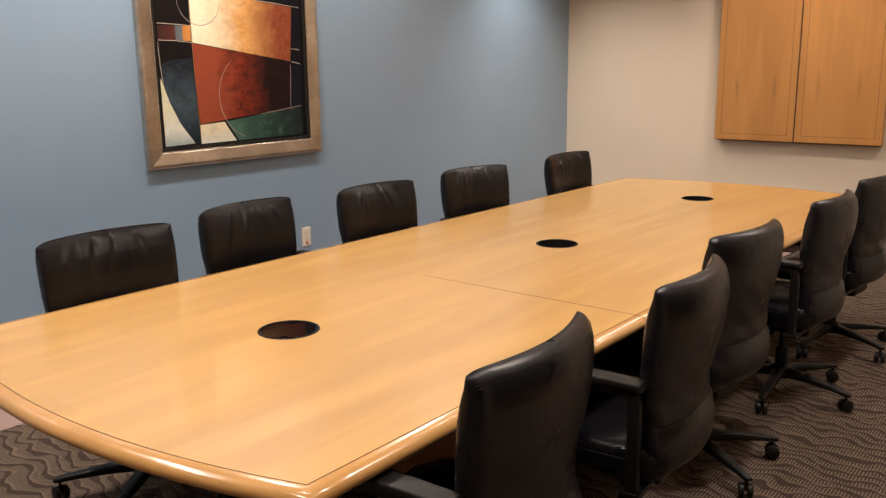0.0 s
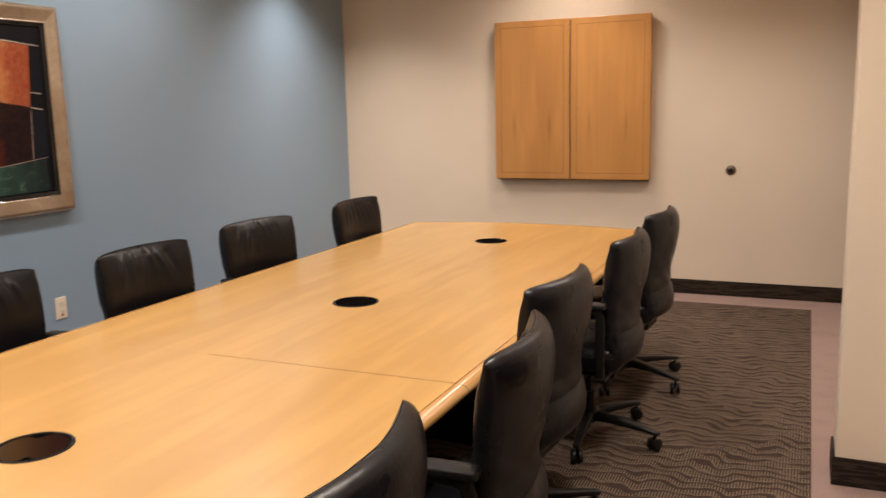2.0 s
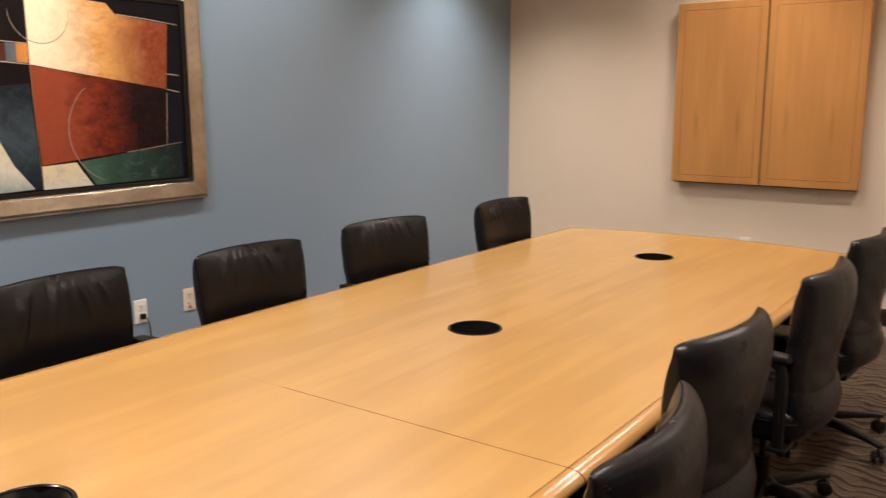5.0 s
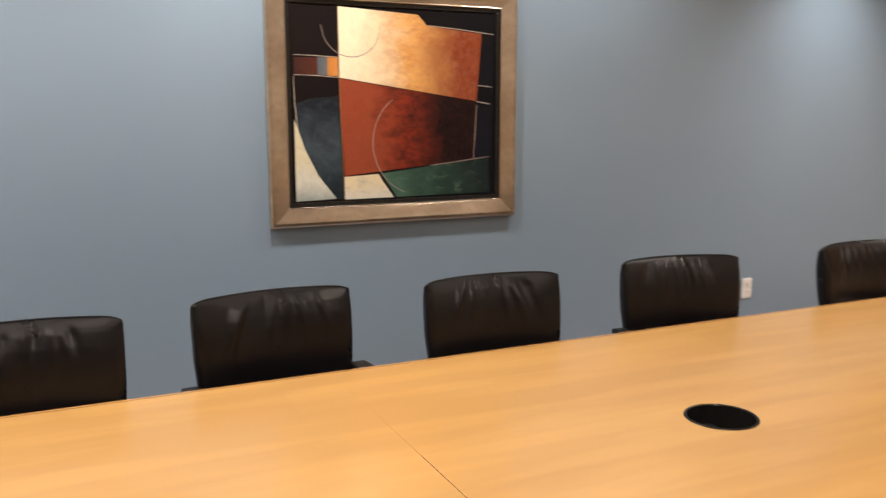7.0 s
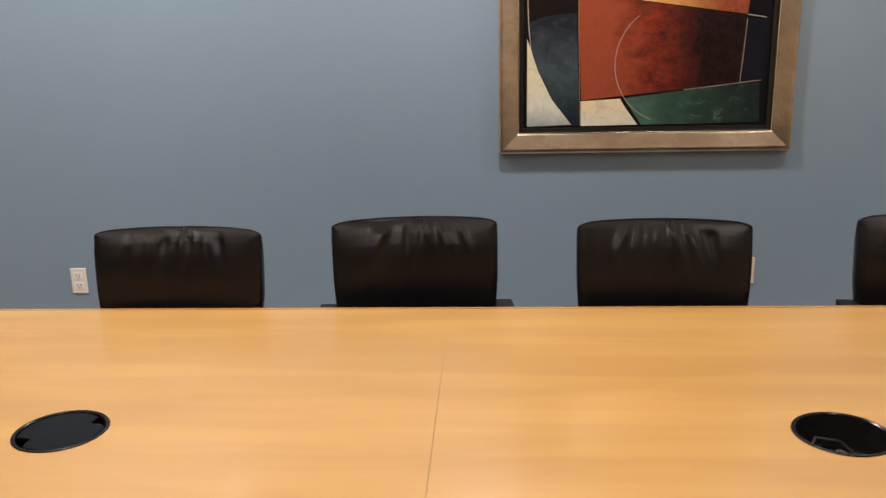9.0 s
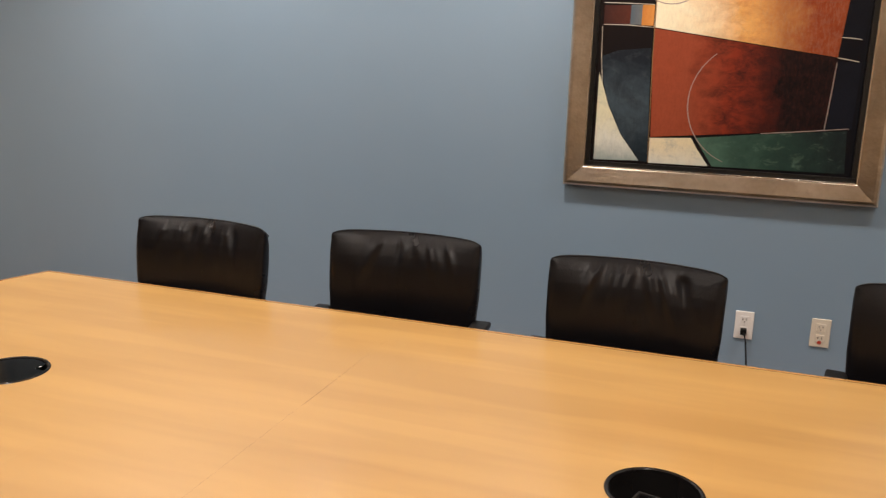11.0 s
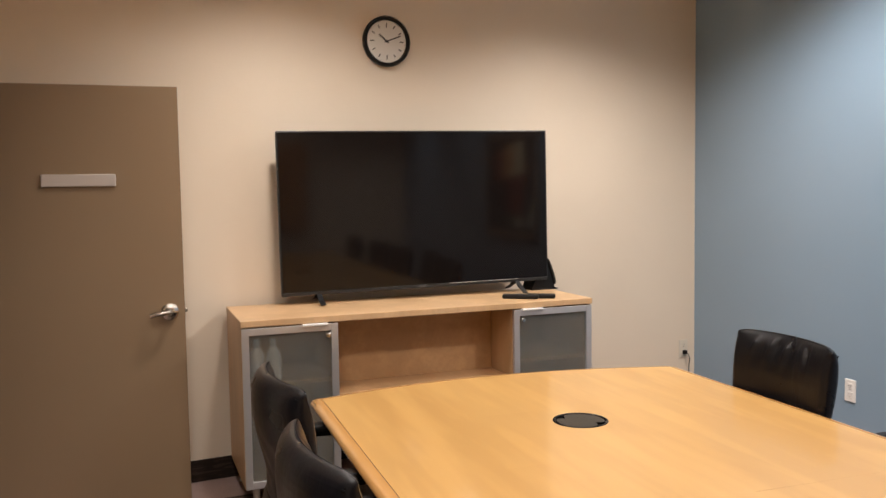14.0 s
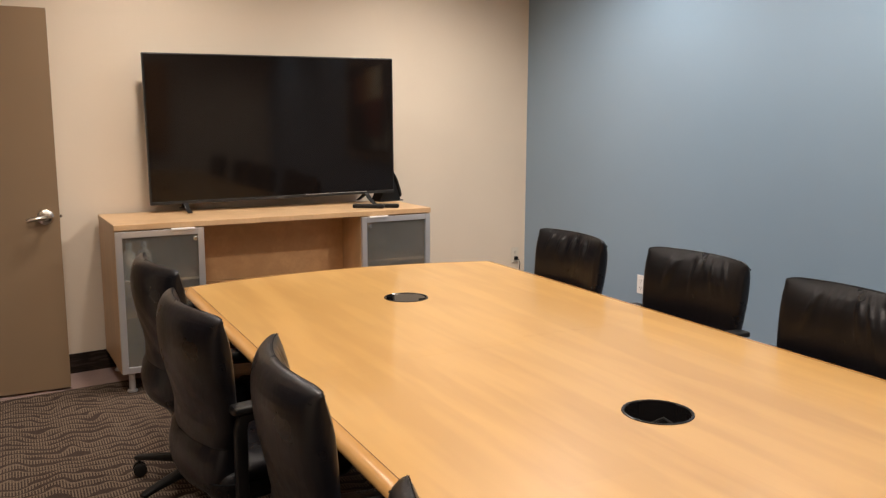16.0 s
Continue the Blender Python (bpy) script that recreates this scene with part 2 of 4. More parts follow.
GOLD_HAMMERED = gold_material("hammered_champagne_leaf", 0.17)
BEAD = metal("bright_silver_bead", (0.80, 0.77, 0.72), 0.22, False)
ALU = metal("brushed_aluminium", (0.66, 0.65, 0.66), 0.36)
ALU.node_tree.nodes["Principled BSDF"].inputs["Metallic"].default_value = 0.75
CHROME = metal("satin_chrome", (0.66, 0.64, 0.61), 0.2, False)
BRONZE = metal("dull_bronze", (0.22, 0.18, 0.14), 0.4, False)
DOOR_PAINT = paint("brown_door_paint", (0.255, 0.175, 0.105), 0.42, 0.5)
SCREEN = mat("tv_screen_glass", (0.0065, 0.005, 0.0048), 0.07, spec=0.30)
BEZEL = plastic("tv_bezel", (0.012, 0.012, 0.013), 0.35)
WHITE_PLASTIC = plastic("white_plastic", (0.84, 0.83, 0.82), 0.35)
IVORY = plastic("ivory_plastic", (0.70, 0.64, 0.54), 0.38)
SLOT = mat("socket_slot", (0.03, 0.03, 0.03), 0.6)
RED = plastic("red_plastic", (0.45, 0.05, 0.03), 0.4)
FACE = mat("clock_face_paper", (0.74, 0.72, 0.68), 0.6)
FROST = glass_material("frosted_glass", (0.72, 0.73, 0.695), 0.26)
FROST.node_tree.nodes["Principled BSDF"].inputs["Transmission Weight"].default_value = 0.90
FROST.node_tree.nodes["Principled BSDF"].inputs["Specular IOR Level"].default_value = 0.3
CLEAR = glass_material("clear_glass", (0.95, 0.97, 0.96), 0.0)
GREY = plastic("grey_print", (0.07, 0.07, 0.07), 0.5)
GLOW = bpy.data.materials.new("downlight_glow")
GLOW.use_nodes = True
GLOW.node_tree.nodes["Principled BSDF"].inputs["Emission Color"].default_value = (1.0, 0.85, 0.66, 1)
GLOW.node_tree.nodes["Principled BSDF"].inputs["Emission Strength"].default_value = 1.8


# ---- mesh tools ----
def part(name, bm, material, parent=None, label="", smooth=False):
    """Links a bmesh as one mesh object, under parent if one is given."""
    bmesh.ops.recalc_face_normals(bm, faces=bm.faces[:])
    me = bpy.data.meshes.new(name)
    bm.to_mesh(me)
    bm.free()
    me.materials.append(material)
    if smooth:
        me.polygons.foreach_set("use_smooth", [True] * len(me.polygons))
        me.set_sharp_from_angle(angle=radians(40))
    ob = new(name, me)
    if parent:
        ob.parent = parent
    if label:
        tagged(ob, label)
    return ob


def empty(name, m, label, category, group=""):
    e = new(name)
    e.matrix_world = m
    return tagged(e, label, category, group)


def add_box(bm, x0, x1, y0, y1, z0, z1, bevel=0.0, seg=2):
    vs = [bm.verts.new(p) for p in ((x0, y0, z0), (x1, y0, z0), (x1, y1, z0), (x0, y1, z0), (x0, y0, z1), (x1, y0, z1), (x1, y1, z1), (x0, y1, z1))]
    fs = [bm.faces.new([vs[i] for i in q]) for q in ((3, 2, 1, 0), (4, 5, 6, 7), (0, 1, 5, 4), (1, 2, 6, 5), (2, 3, 7, 6), (3, 0, 4, 7))]
    if bevel:
        es = list({e for f in fs for e in f.edges})
        bmesh.ops.bevel(bm, geom=es, offset=bevel, segments=seg, affect="EDGES", profile=0.5)
    return bm


def box(x0, x1, y0, y1, z0, z1, bevel=0.0, seg=2):
    return add_box(bmesh.new(), x0, x1, y0, y1, z0, z1, bevel, seg)


def loft(bm, rings, cap=True, closed=True):
    """Skins a list of rings that have the same number of points."""
    vr = [[bm.verts.new(p) for p in r] for r in rings]
    n = len(vr[0])
    for a, b in zip(vr, vr[1:]):
        for i in range(n if closed else n - 1):
            j = (i + 1) % n
            bm.faces.new((a[i], a[j], b[j], b[i]))
    if cap and closed:
        bm.faces.new(vr[0][::-1])
        bm.faces.new(vr[-1])
    return vr


def circle(x, y, z, r, n=24, axis="z"):
    out = []
    for i in range(n):
        c, s = r * math.cos(2 * math.pi * i / n), r * math.sin(2 * math.pi * i / n)
        out.append({"z": (x + c, y + s, z), "y": (x + c, y, z + s), "x": (x, y + c, z + s)}[axis])
    return out


def lathe(profile, n=24, axis="z", at=(0, 0, 0), bm=None):
    """A turned body from (radius, height) pairs."""
    bm = bm or bmesh.new()
    rings = []
    for r, h in profile:
        o = {"z": (0, 0, h), "y": (0, h, 0), "x": (h, 0, 0)}[axis]
        rings.append(circle(at[0] + o[0], at[1] + o[1], at[2] + o[2], max(r, 1e-4), n, axis))
    loft(bm, rings)
    return bm


def rounded_rect(w, h, r, n=4, nx=1):
    """Half-width w, half-height h; points anticlockwise, nx stops along the long sides."""
    pts = []
    for cx, cy, a0, run in ((w - r, h - r, 0, -1), (-(w - r), h - r, 90, 0), (-(w - r), -(h - r), 180, 1), (w - r, -(h - r), 270, 0)):
        for i in range(n + 1):
            a = radians(a0 + 90 * i / n)
            pts.append((cx + r * math.cos(a), cy + r * math.sin(a)))
        if run:
            for i in range(1, nx):
                pts.append((run * (w - r) * (2 * i / nx - 1) * 1.0, cy + (r if run < 0 else -r)))
    return pts


def tube(points, r, n=8, bm=None, closed=False):
    """A round tube along a list of points."""
    bm = bm or bmesh.new()
    P = [Vector(p) for p in points]
    rings = []
    up = Vector((0.13, 0.21, 1)).normalized()
    for i, p in enumerate(P):
        a = P[i - 1] if (i or closed) else p
        b = P[(i + 1) % len(P)] if (i + 1 < len(P) or closed) else p
        t = (b - a).normalized()
        u = t.cross(up).normalized()
        w = u.cross(t)
        rings.append([p + r * (math.cos(2 * math.pi * k / n) * u + math.sin(2 * math.pi * k / n) * w) for k in range(n)])
    if closed:
        rings.append(rings[0])
    loft(bm, rings, cap=not closed)
    if closed:
        bmesh.ops.remove_doubles(bm, verts=bm.verts[:], dist=1e-6)
    return bm


def structure(ob, label, category):
    return tagged(ob, label, category, kind="structure")


# ---- the room ----
NW, NE = (-4.05, 0.0), (3.83, 0.0)
SOUTH = -4.27
LEAN = radians(7.2)                       # the media wall stands askew to the others
SWX = NW[0] + math.tan(LEAN) * -SOUTH     # its south end
TH = 0.12

structure(part("wall_north", box(NW[0] - 0.3, NE[0] + TH, 0, TH, 0, CEIL), BLUE), "slate blue painted accent wall of the meeting room", "wall")
structure(part("wall_east", box(NE[0], NE[0] + TH, SOUTH - TH, 0, 0, CEIL), BEIGE), "warm beige painted end wall", "wall")


def west_wall():
    bm = bmesh.new()
    a, b = Vector((NW[0], 0.0, 0)), Vector((SWX, SOUTH, 0))
    n = Vector((-math.cos(LEAN), -math.sin(LEAN), 0)) * TH
    ring = [a, b, b + n, a + n]
    loft(bm, [ring, [p + Vector((0, 0, CEIL)) for p in ring]])
    return bm


structure(part("wall_west", west_wall(), BEIGE), "warm beige painted wall behind the television", "wall")

# south wall: doorway, interior window, pier and a second door
DOOR_L, DOOR_R = -3.352, -2.43
WIN_L, WIN_R, WIN_B, WIN_T = -1.95, 0.09, 0.43, 2.06
D2_L, D2_R = 2.88, 3.79


def south_wall():
    bm = bmesh.new()
    y0, y1 = SOUTH - TH, SOUTH
    for x0, x1, z0, z1 in ((-3.75, DOOR_L, 0, CEIL), (DOOR_L, DOOR_R, 2.06, CEIL), (DOOR_R, WIN_L, 0, CEIL), (WIN_L, WIN_R, 0, WIN_B), (WIN_L, WIN_R, WIN_T, CEIL),
                           (WIN_R, D2_L, 0, CEIL), (D2_L, D2_R, 2.10, CEIL), (D2_R, NE[0], 0, CEIL)):
        add_box(bm, x0, x1, y0, y1, z0, z1)
    return bm


structure(part("wall_south", south_wall(), BEIGE), "warm beige painted wall with a doorway and a window", "wall")
structure(part("pier", box(0.575, 0.78, SOUTH, -4.022, 0, CEIL, 0.006), BEIGE), "beige painted wall pier beside the window", "pier")
structure(part("ceiling", box(-4.4, 4.0, -6.6, 0.15, CEIL, CEIL + 0.1), CEILING), "plain off-white ceiling", "ceiling")
structure(part("corridor_wall", box(-4.6, 4.0, -6.6, -6.5, 0, CEIL), BEIGE), "plain beige corridor wall outside the room", "wall")
structure(part("corridor_end", box(-4.72, -4.6, -6.6, 0, 0, CEIL), BEIGE), "plain beige corridor end wall", "wall")
structure(part("corridor_end", box(3.96, 4.08, -6.6, SOUTH - TH, 0, CEIL), BEIGE), "plain beige corridor end wall", "wall")


# floor: mauve border round a patterned field
def floor_field():
    bm = bmesh.new()
    y0, y1 = -3.94, -0.50
    w = lambda y: NW[0] + math.tan(LEAN) * -y + 0.33
    ring = [(w(y0), y0), (3.52, y0), (3.52, y1), (w(y1), y1)]
    loft(bm, [[(x, y, -0.01) for x, y in ring], [(x, y, 0.004) for x, y in ring]])
    return bm


structure(part("floor", box(-4.6, 4.0, -6.6, 0.1, -0.08, 0.0), BORDER), "mauve carpet border along the walls", "floor")
structure(part("carpet", floor_field(), CARPET), "brown carpet with tan combed wave pattern", "carpet")

# baseboards
BH, BT = 0.115, 0.012
structure(part("baseboard", box(NE[0] - BT, NE[0], SOUTH, 0, 0, BH, 0.003), BASE), "dark brown carpet baseboard on the end wall", "baseboard")
structure(part("baseboard", box(NW[0] + 0.02, NE[0] - BT, -BT, 0, 0, BH, 0.003), BASE), "dark brown carpet baseboard on the blue wall", "baseboard")


def west_base():
    bm = bmesh.new()
    a, b = Vector((NW[0], -BT, 0)), Vector((SWX, SOUTH, 0))
    n = Vector((math.cos(LEAN), math.sin(LEAN), 0)) * BT
    ring = [a, b, b + n, a + n]
    loft(bm, [ring, [p + Vector((0, 0, BH)) for p in ring]])
    return bm


structure(part("baseboard", west_base(), BASE), "dark brown carpet baseboard on the media wall", "baseboard")
structure(part("baseboard", box(0.575 - BT, 0.575, SOUTH, -4.022 + BT, 0, BH, 0.003), BASE), "dark patterned carpet baseboard round the pier", "baseboard")
structure(part("baseboard", box(0.575, 0.78 + BT, -4.022, -4.022 + BT, 0, BH, 0.003), BASE), "dark patterned carpet baseboard round the pier", "baseboard")
structure(part("baseboard", box(DOOR_R + 0.06, 0.575 - BT, SOUTH, SOUTH + BT, 0, BH, 0.003), BASE), "dark patterned carpet baseboard below the window", "baseboard")
structure(part("baseboard", box(0.78 + BT, D2_L - 0.06, SOUTH, SOUTH + BT, 0, BH, 0.003), BASE), "dark patterned carpet baseboard", "baseboard")


def interior_window():
    w = empty("window_1", pose(0, SOUTH, 0), "interior window with a wide maple wood frame", "window")
    w["kind"] = "structure"
    c, p = 0.085, 0.022
    for x0, x1, z0, z1 in ((WIN_R - 0.022, WIN_R + c, WIN_B - c, WIN_T + c), (WIN_L - c, WIN_L + 0.022, WIN_B - c, WIN_T + c)):
        part("casing", box(x0, x1, -0.004, p, z0, z1, 0.005), WINDOW_WOOD, w)
        part("casing_bead", box(x0 + 0.03, x0 + 0.04, p - 0.002, p + 0.006, z0 + 0.03, z1 - 0.03, 0.002), WINDOW_WOOD, w)
    part("casing", box(WIN_L + 0.022, WIN_R - 0.022, -0.004, p, WIN_T - 0.022, WIN_T + c, 0.005), SILL_WOOD, w)
    part("sill", box(WIN_L + 0.022, WIN_R - 0.022, -0.004, p, WIN_B - c, WIN_B + 0.022, 0.005), SILL_WOOD, w)
    for x0, x1, z0, z1, m in ((WIN_R - 0.022, WIN_R, WIN_B, WIN_T, WINDOW_WOOD), (WIN_L, WIN_L + 0.022, WIN_B, WIN_T, WINDOW_WOOD), (WIN_L + 0.022, WIN_R - 0.022, WIN_B, WIN_B + 0.022, SILL_WOOD), (WIN_L + 0.022, WIN_R - 0.022, WIN_T - 0.022, WIN_T, SILL_WOOD)):
        part("jamb", box(x0, x1, -TH, -0.0045, z0, z1, 0.0), m, w)
    for x0, x1, z0, z1, m in ((WIN_R - 0.045, WIN_R - 0.023, WIN_B + 0.023, WIN_T - 0.023, WINDOW_WOOD), (WIN_L + 0.023, WIN_L + 0.045, WIN_B + 0.023, WIN_T - 0.023, WINDOW_WOOD), (WIN_L + 0.046, WIN_R - 0.046, WIN_B + 0.023, WIN_B + 0.045, SILL_WOOD), (WIN_L + 0.046, WIN_R - 0.046, WIN_T - 0.045, WIN_T - 0.023, SILL_WOOD)):
        part("stop", box(x0, x1, -0.055, -0.03, z0, z1, 0.002), m, w)
    part("pane", box(WIN_L + 0.023, WIN_R - 0.023, -0.068, -0.062, WIN_B + 0.023, WIN_T - 0.023), CLEAR, w)


interior_window()


def lever(parent, x, y, z, toward, side):
    """A lever handle on a face at x; toward: +1 or -1 along x; side: the way the lever points along y."""
    part("rose", lathe([(0.041, 0.0), (0.041, toward * 0.008), (0.035, toward * 0.014), (0.015, toward * 0.016), (0.0125, toward * 0.05), (0.0, toward * 0.05)], 24, "x", (x, y, z)), CHROME, parent, "satin chrome rose", True)
    pts = [(x + toward * 0.045, y, z), (x + toward * 0.05, y + side * 0.03, z - 0.001), (x + toward * 0.05, y + side * 0.065, z - 0.005), (x + toward * 0.043, y + side * 0.088, z - 0.013)]
    part("lever", tube(pts, 0.0125, 12), CHROME, parent, "satin chrome lever", True)


def open_door():
    """The entry door, swung open, hinged on the south wall."""
    d = empty("door_1", pose(-3.30, -4.360, 0), "brown painted entry door standing open with chrome lever", "door")
    d["kind"] = "structure"
    part("leaf", box(-0.044, 0.0, 0.0, 0.912, 0.012, 2.045, 0.002), DOOR_PAINT, d)
    lever(d, 0.0, 0.842, 0.962, 1, -1)
    part("latch_plate", box(-0.034, -0.010, 0.9105, 0.9135, 0.92, 1.005, 0.0008), CHROME, d, "satin chrome latch plate")
    part("latch_bolt", box(-0.028, -0.016, 0.913, 0.925, 0.955, 0.972, 0.002), CHROME, d, "satin chrome latch bolt")
    part("sign_rail", box(0.0, 0.012, 0.300, 0.622, 1.573, 1.63, 0.003), ALU, d, "blank silver sign rail")
    for z in (0.25, 1.03, 1.80):
        part("hinge", lathe([(0.006, z - 0.05), (0.0065, z - 0.048), (0.0065, z + 0.048), (0.006, z + 0.05)], 10, "z", (0.008, -0.004, 0)), BRONZE, d, "", True)


open_door()


def door_frame(name, x0, x1, top, label, proud=0.0):
    f = empty(name, pose(0, SOUTH + proud, 0), label, "door frame")
    f["kind"] = "structure"
    for a, b in ((x0 - 0.045, x0), (x1, x1 + 0.03)):
        part("jamb", box(a, b, -TH - 0.01, 0.012, 0, top + 0.045, 0.003), DOOR_PAINT, f)
    part("head", box(x0, x1, -TH - 0.01, 0.012, top, top + 0.045, 0.003), DOOR_PAINT, f)


door_frame("door_frame_1", DOOR_L, DOOR_R, 2.06, "brown painted frame of the entry doorway")
door_frame("door_frame_2", D2_L, D2_R, 2.10, "brown painted frame of the corner door", 0.034)


def corner_door():
    d = empty("door_2", pose(0, SOUTH + 0.034, 0), "closed brown corner door with three dark hinges", "door")
    d["kind"] = "structure"
    part("leaf", box(D2_L + 0.003, D2_R - 0.003, -0.046, -0.003, 0.01, 2.095, 0.002), DOOR_PAINT, d)
    for z in (0.30, 1.10, 1.90):
        part("hinge", box(D2_R - 0.045, D2_R + 0.022, 0.0125, 0.036, z - 0.055, z + 0.055, 0.004), BRONZE, d, "dark bronze hinge")


corner_door()


# ---- conference table ----
TCX, TCY, TZ = 0.01, -2.213, 0.74
LX, HW, BOW = 2.19, 0.768, 0.127           # end corners, half width, bow of the ends
SEAM = -0.795
GROMMETS = ((-1.557, "lid"), (0.0, "open"), (1.586, "open"))


def end_arc(sign, off, n=26):
    """The bowed end of the top, moved outward by off."""
    r = (HW * HW + BOW * BOW) / (2 * BOW)
    cx = sign * (LX + BOW - r)
    hw = HW + off
    rr = r + off
    pts = []
    for i in range(n + 1):
        y = -hw + 2 * hw * i / n
        pts.append((TCX + cx + sign * math.sqrt(rr * rr - y * y), TCY + y))
    return pts


def section_outline(x_west, x_east, off):
    """Anticlockwise outline of one table section; None: its bowed end."""
    hw = HW + off
    pts = []
    n = 12
    east = end_arc(1, off) if x_east is None else [(x_east, TCY - hw), (x_east + 0.0010, TCY + hw)]
    west = end_arc(-1, off)[::-1] if x_west is None else [(x_west - 0.0010, TCY + hw), (x_west, TCY - hw)]
    pts += east
    a, b = east[-1], west[0]
    pts += [(a[0] + (b[0] - a[0]) * i / n, a[1]) for i in range(1, n)]
    pts += west
    a, b = west[-1], east[0]
    pts += [(a[0] + (b[0] - a[0]) * i / n, a[1]) for i in range(1, n)]
    return pts


def fill_with_holes(bm, outline, holes, z):
    edges = []
    for loop in (outline, *holes):
        vs = [bm.verts.new((x, y, z)) for x, y in loop]
        edges += [bm.edges.new((vs[i], vs[(i + 1) % len(vs)])) for i in range(len(vs))]
    bmesh.ops.triangle_fill(bm, use_beauty=True, use_dissolve=False, edges=edges)


RIM = [(0.003, 0.0), (0.012, -0.0003), (0.023, -0.002), (0.032, -0.006), (0.039, -0.013), (0.042, -0.021), (0.039, -0.030), (0.032, -0.037), (0.021, -0.041), (0.0, -0.042)]
GR = 0.0925


def table():
    t = empty("conference_table", pose(0, 0, 0), "long boat-ended maple conference table with glossy rounded edge", "table")
    for xw, xe, xs in ((None, SEAM - 0.0009, [g for g, _ in GROMMETS if g < SEAM]), (SEAM + 0.0009, None, [g for g, _ in GROMMETS if g > SEAM])):
        bm = bmesh.new()
        holes = [[(x, y) for x, y, _ in circle(g, TCY, 0, GR - 0.006, 40)] for g in xs]
        fill_with_holes(bm, section_outline(xw, xe, 0.0), holes, TZ)
        for h in holes:
            loft(bm, [[(x, y, TZ) for x, y in h], [(x, y, TZ - 0.05) for x, y in h]], cap=False)
        part("veneer_top", bm, MAPLE, t)
        bm = bmesh.new()
        loft(bm, [[(x, y, TZ - d) for x, y in section_outline(xw, xe, o)] for o, d in ((0.0, 0.0), (0.0005, 0.0012), (0.0026, 0.0012), (0.003, 0.0))], cap=False)
        part("inlay_line", bm, LINE, t, "thin dark inlay line")
        bm = bmesh.new()
        rings = [[(x, y, TZ + dz) for x, y in section_outline(xw, xe, o)] for o, dz in RIM]
        loft(bm, rings, cap=False)
        part("rounded_rim", bm, MAPLE_RIM, t, "solid maple rounded edge", True)
        bm = bmesh.new()
        fill_with_holes(bm, section_outline(xw, xe, -0.001), holes, TZ - 0.041)
        part("underside", bm, PEDESTAL, t)
    # one half stands a hair proud: shade painted on its west edge, veneer eastward
    ya, yb = TCY - HW, TCY + HW * 0.13
    bm = bmesh.new()
    loft(bm, [[(SEAM - 0.0010, y, TZ - 0.002), (SEAM - 0.0010, y, TZ + 0.0001), (SEAM - 0.0004, y, TZ + 0.0002), (SEAM + 0.0003, y, TZ + 0.0010), (SEAM + 0.0003, y, TZ - 0.002)] for y in (ya, yb)])
    part("joint_edge", bm, SEAM_DARK, t, "dark strip for the shade in the joint between the two halves")
    bm = bmesh.new()
    loft(bm, [[(SEAM + 0.0003, y, TZ - 0.001), (SEAM + 0.0003, y, TZ + 0.0010), (SEAM + 0.060, y, TZ + 0.0001), (SEAM + 0.060, y, TZ - 0.001)] for y in (ya, yb)])
    part("joint_lip", bm, MAPLE, t)
    for sy in (-1, 1):
        bm = bmesh.new()
        loft(bm, [[(x, TCY + sy * (HW + o + g), TZ + dz + g) for x, g in ((SEAM - 0.0014, -0.003), (SEAM - 0.0014, 0.0006), (SEAM + 0.0014, 0.0006), (SEAM + 0.0014, -0.003))] for o, dz in RIM[:7]])
        part("rim_joint", bm, SEAM_DARK, t, "dark joint across the rounded edge")
    for x in (-0.80, 0.80):
        part("pedestal", box(x - 0.30, x + 0.30, TCY - 0.30, TCY + 0.30, 0.09, TZ - 0.041, 0.006), PEDESTAL, t, "brown wood pedestal")
        part("plinth", box(x - 0.27, x + 0.27, TCY - 0.27, TCY + 0.27, 0.004, 0.09, 0.003), BLACK, t, "black recessed plinth")
    part("modesty_panel", box(-0.5, 0.5, TCY - 0.012, TCY + 0.012, 0.25, TZ - 0.16, 0.002), PEDESTAL, t)
    for x, kind in GROMMETS:
        ring = [(GR - 0.007, TZ - 0.006), (GR - 0.007, TZ + 0.001), (GR - 0.004, TZ + 0.003), (GR, TZ + 0.0025), (GR + 0.0015, TZ + 0.0004)]
        bm = bmesh.new()
        loft(bm, [circle(x, TCY, z, r, 48) for r, z in ring], cap=False)
        g = part("cable_port", bm, BLACK_GLOSS, t, "round gloss black cable port", True)
        if kind == "lid":
            bm = bmesh.new()
            # a disc with four shallow notches at its rim
            def edge(k, r0):
                a = 2 * math.pi * k / 96
                notch = max(0.0, math.cos(2 * (a - radians(38)))) ** 10
                return r0 - 0.024 * notch
            loft(bm, [[(x + edge(k, r) * math.cos(2 * math.pi * k / 96), TCY + edge(k, r) * math.sin(2 * math.pi * k / 96), z) for k in range(96)] for r, z in ((GR - 0.009, TZ - 0.006), (GR - 0.009, TZ - 0.001), (GR - 0.012, TZ + 0.0005))])
            part("lid", bm, LID, g, "flat gloss black lid")
            bm = lathe([(GR - 0.008, TZ - 0.05), (GR - 0.008, TZ - 0.045)], 40, "z", (x, TCY, 0))
            loft(bm, [circle(x, TCY, z, GR - 0.0075, 40) for z in (TZ - 0.045, TZ - 0.003)], cap=False)
            part("well", bm, HOLE, g)
        else:
            bm = bmesh.new()
            loft(bm, [circle(x, TCY, z, r, 40) for r, z in ((GR - 0.0075, TZ - 0.004), (GR - 0.010, TZ - 0.045), (GR - 0.012, TZ - 0.065))], cap=False)
            part("well", bm, BLACK_GLOSS, g, "", True)
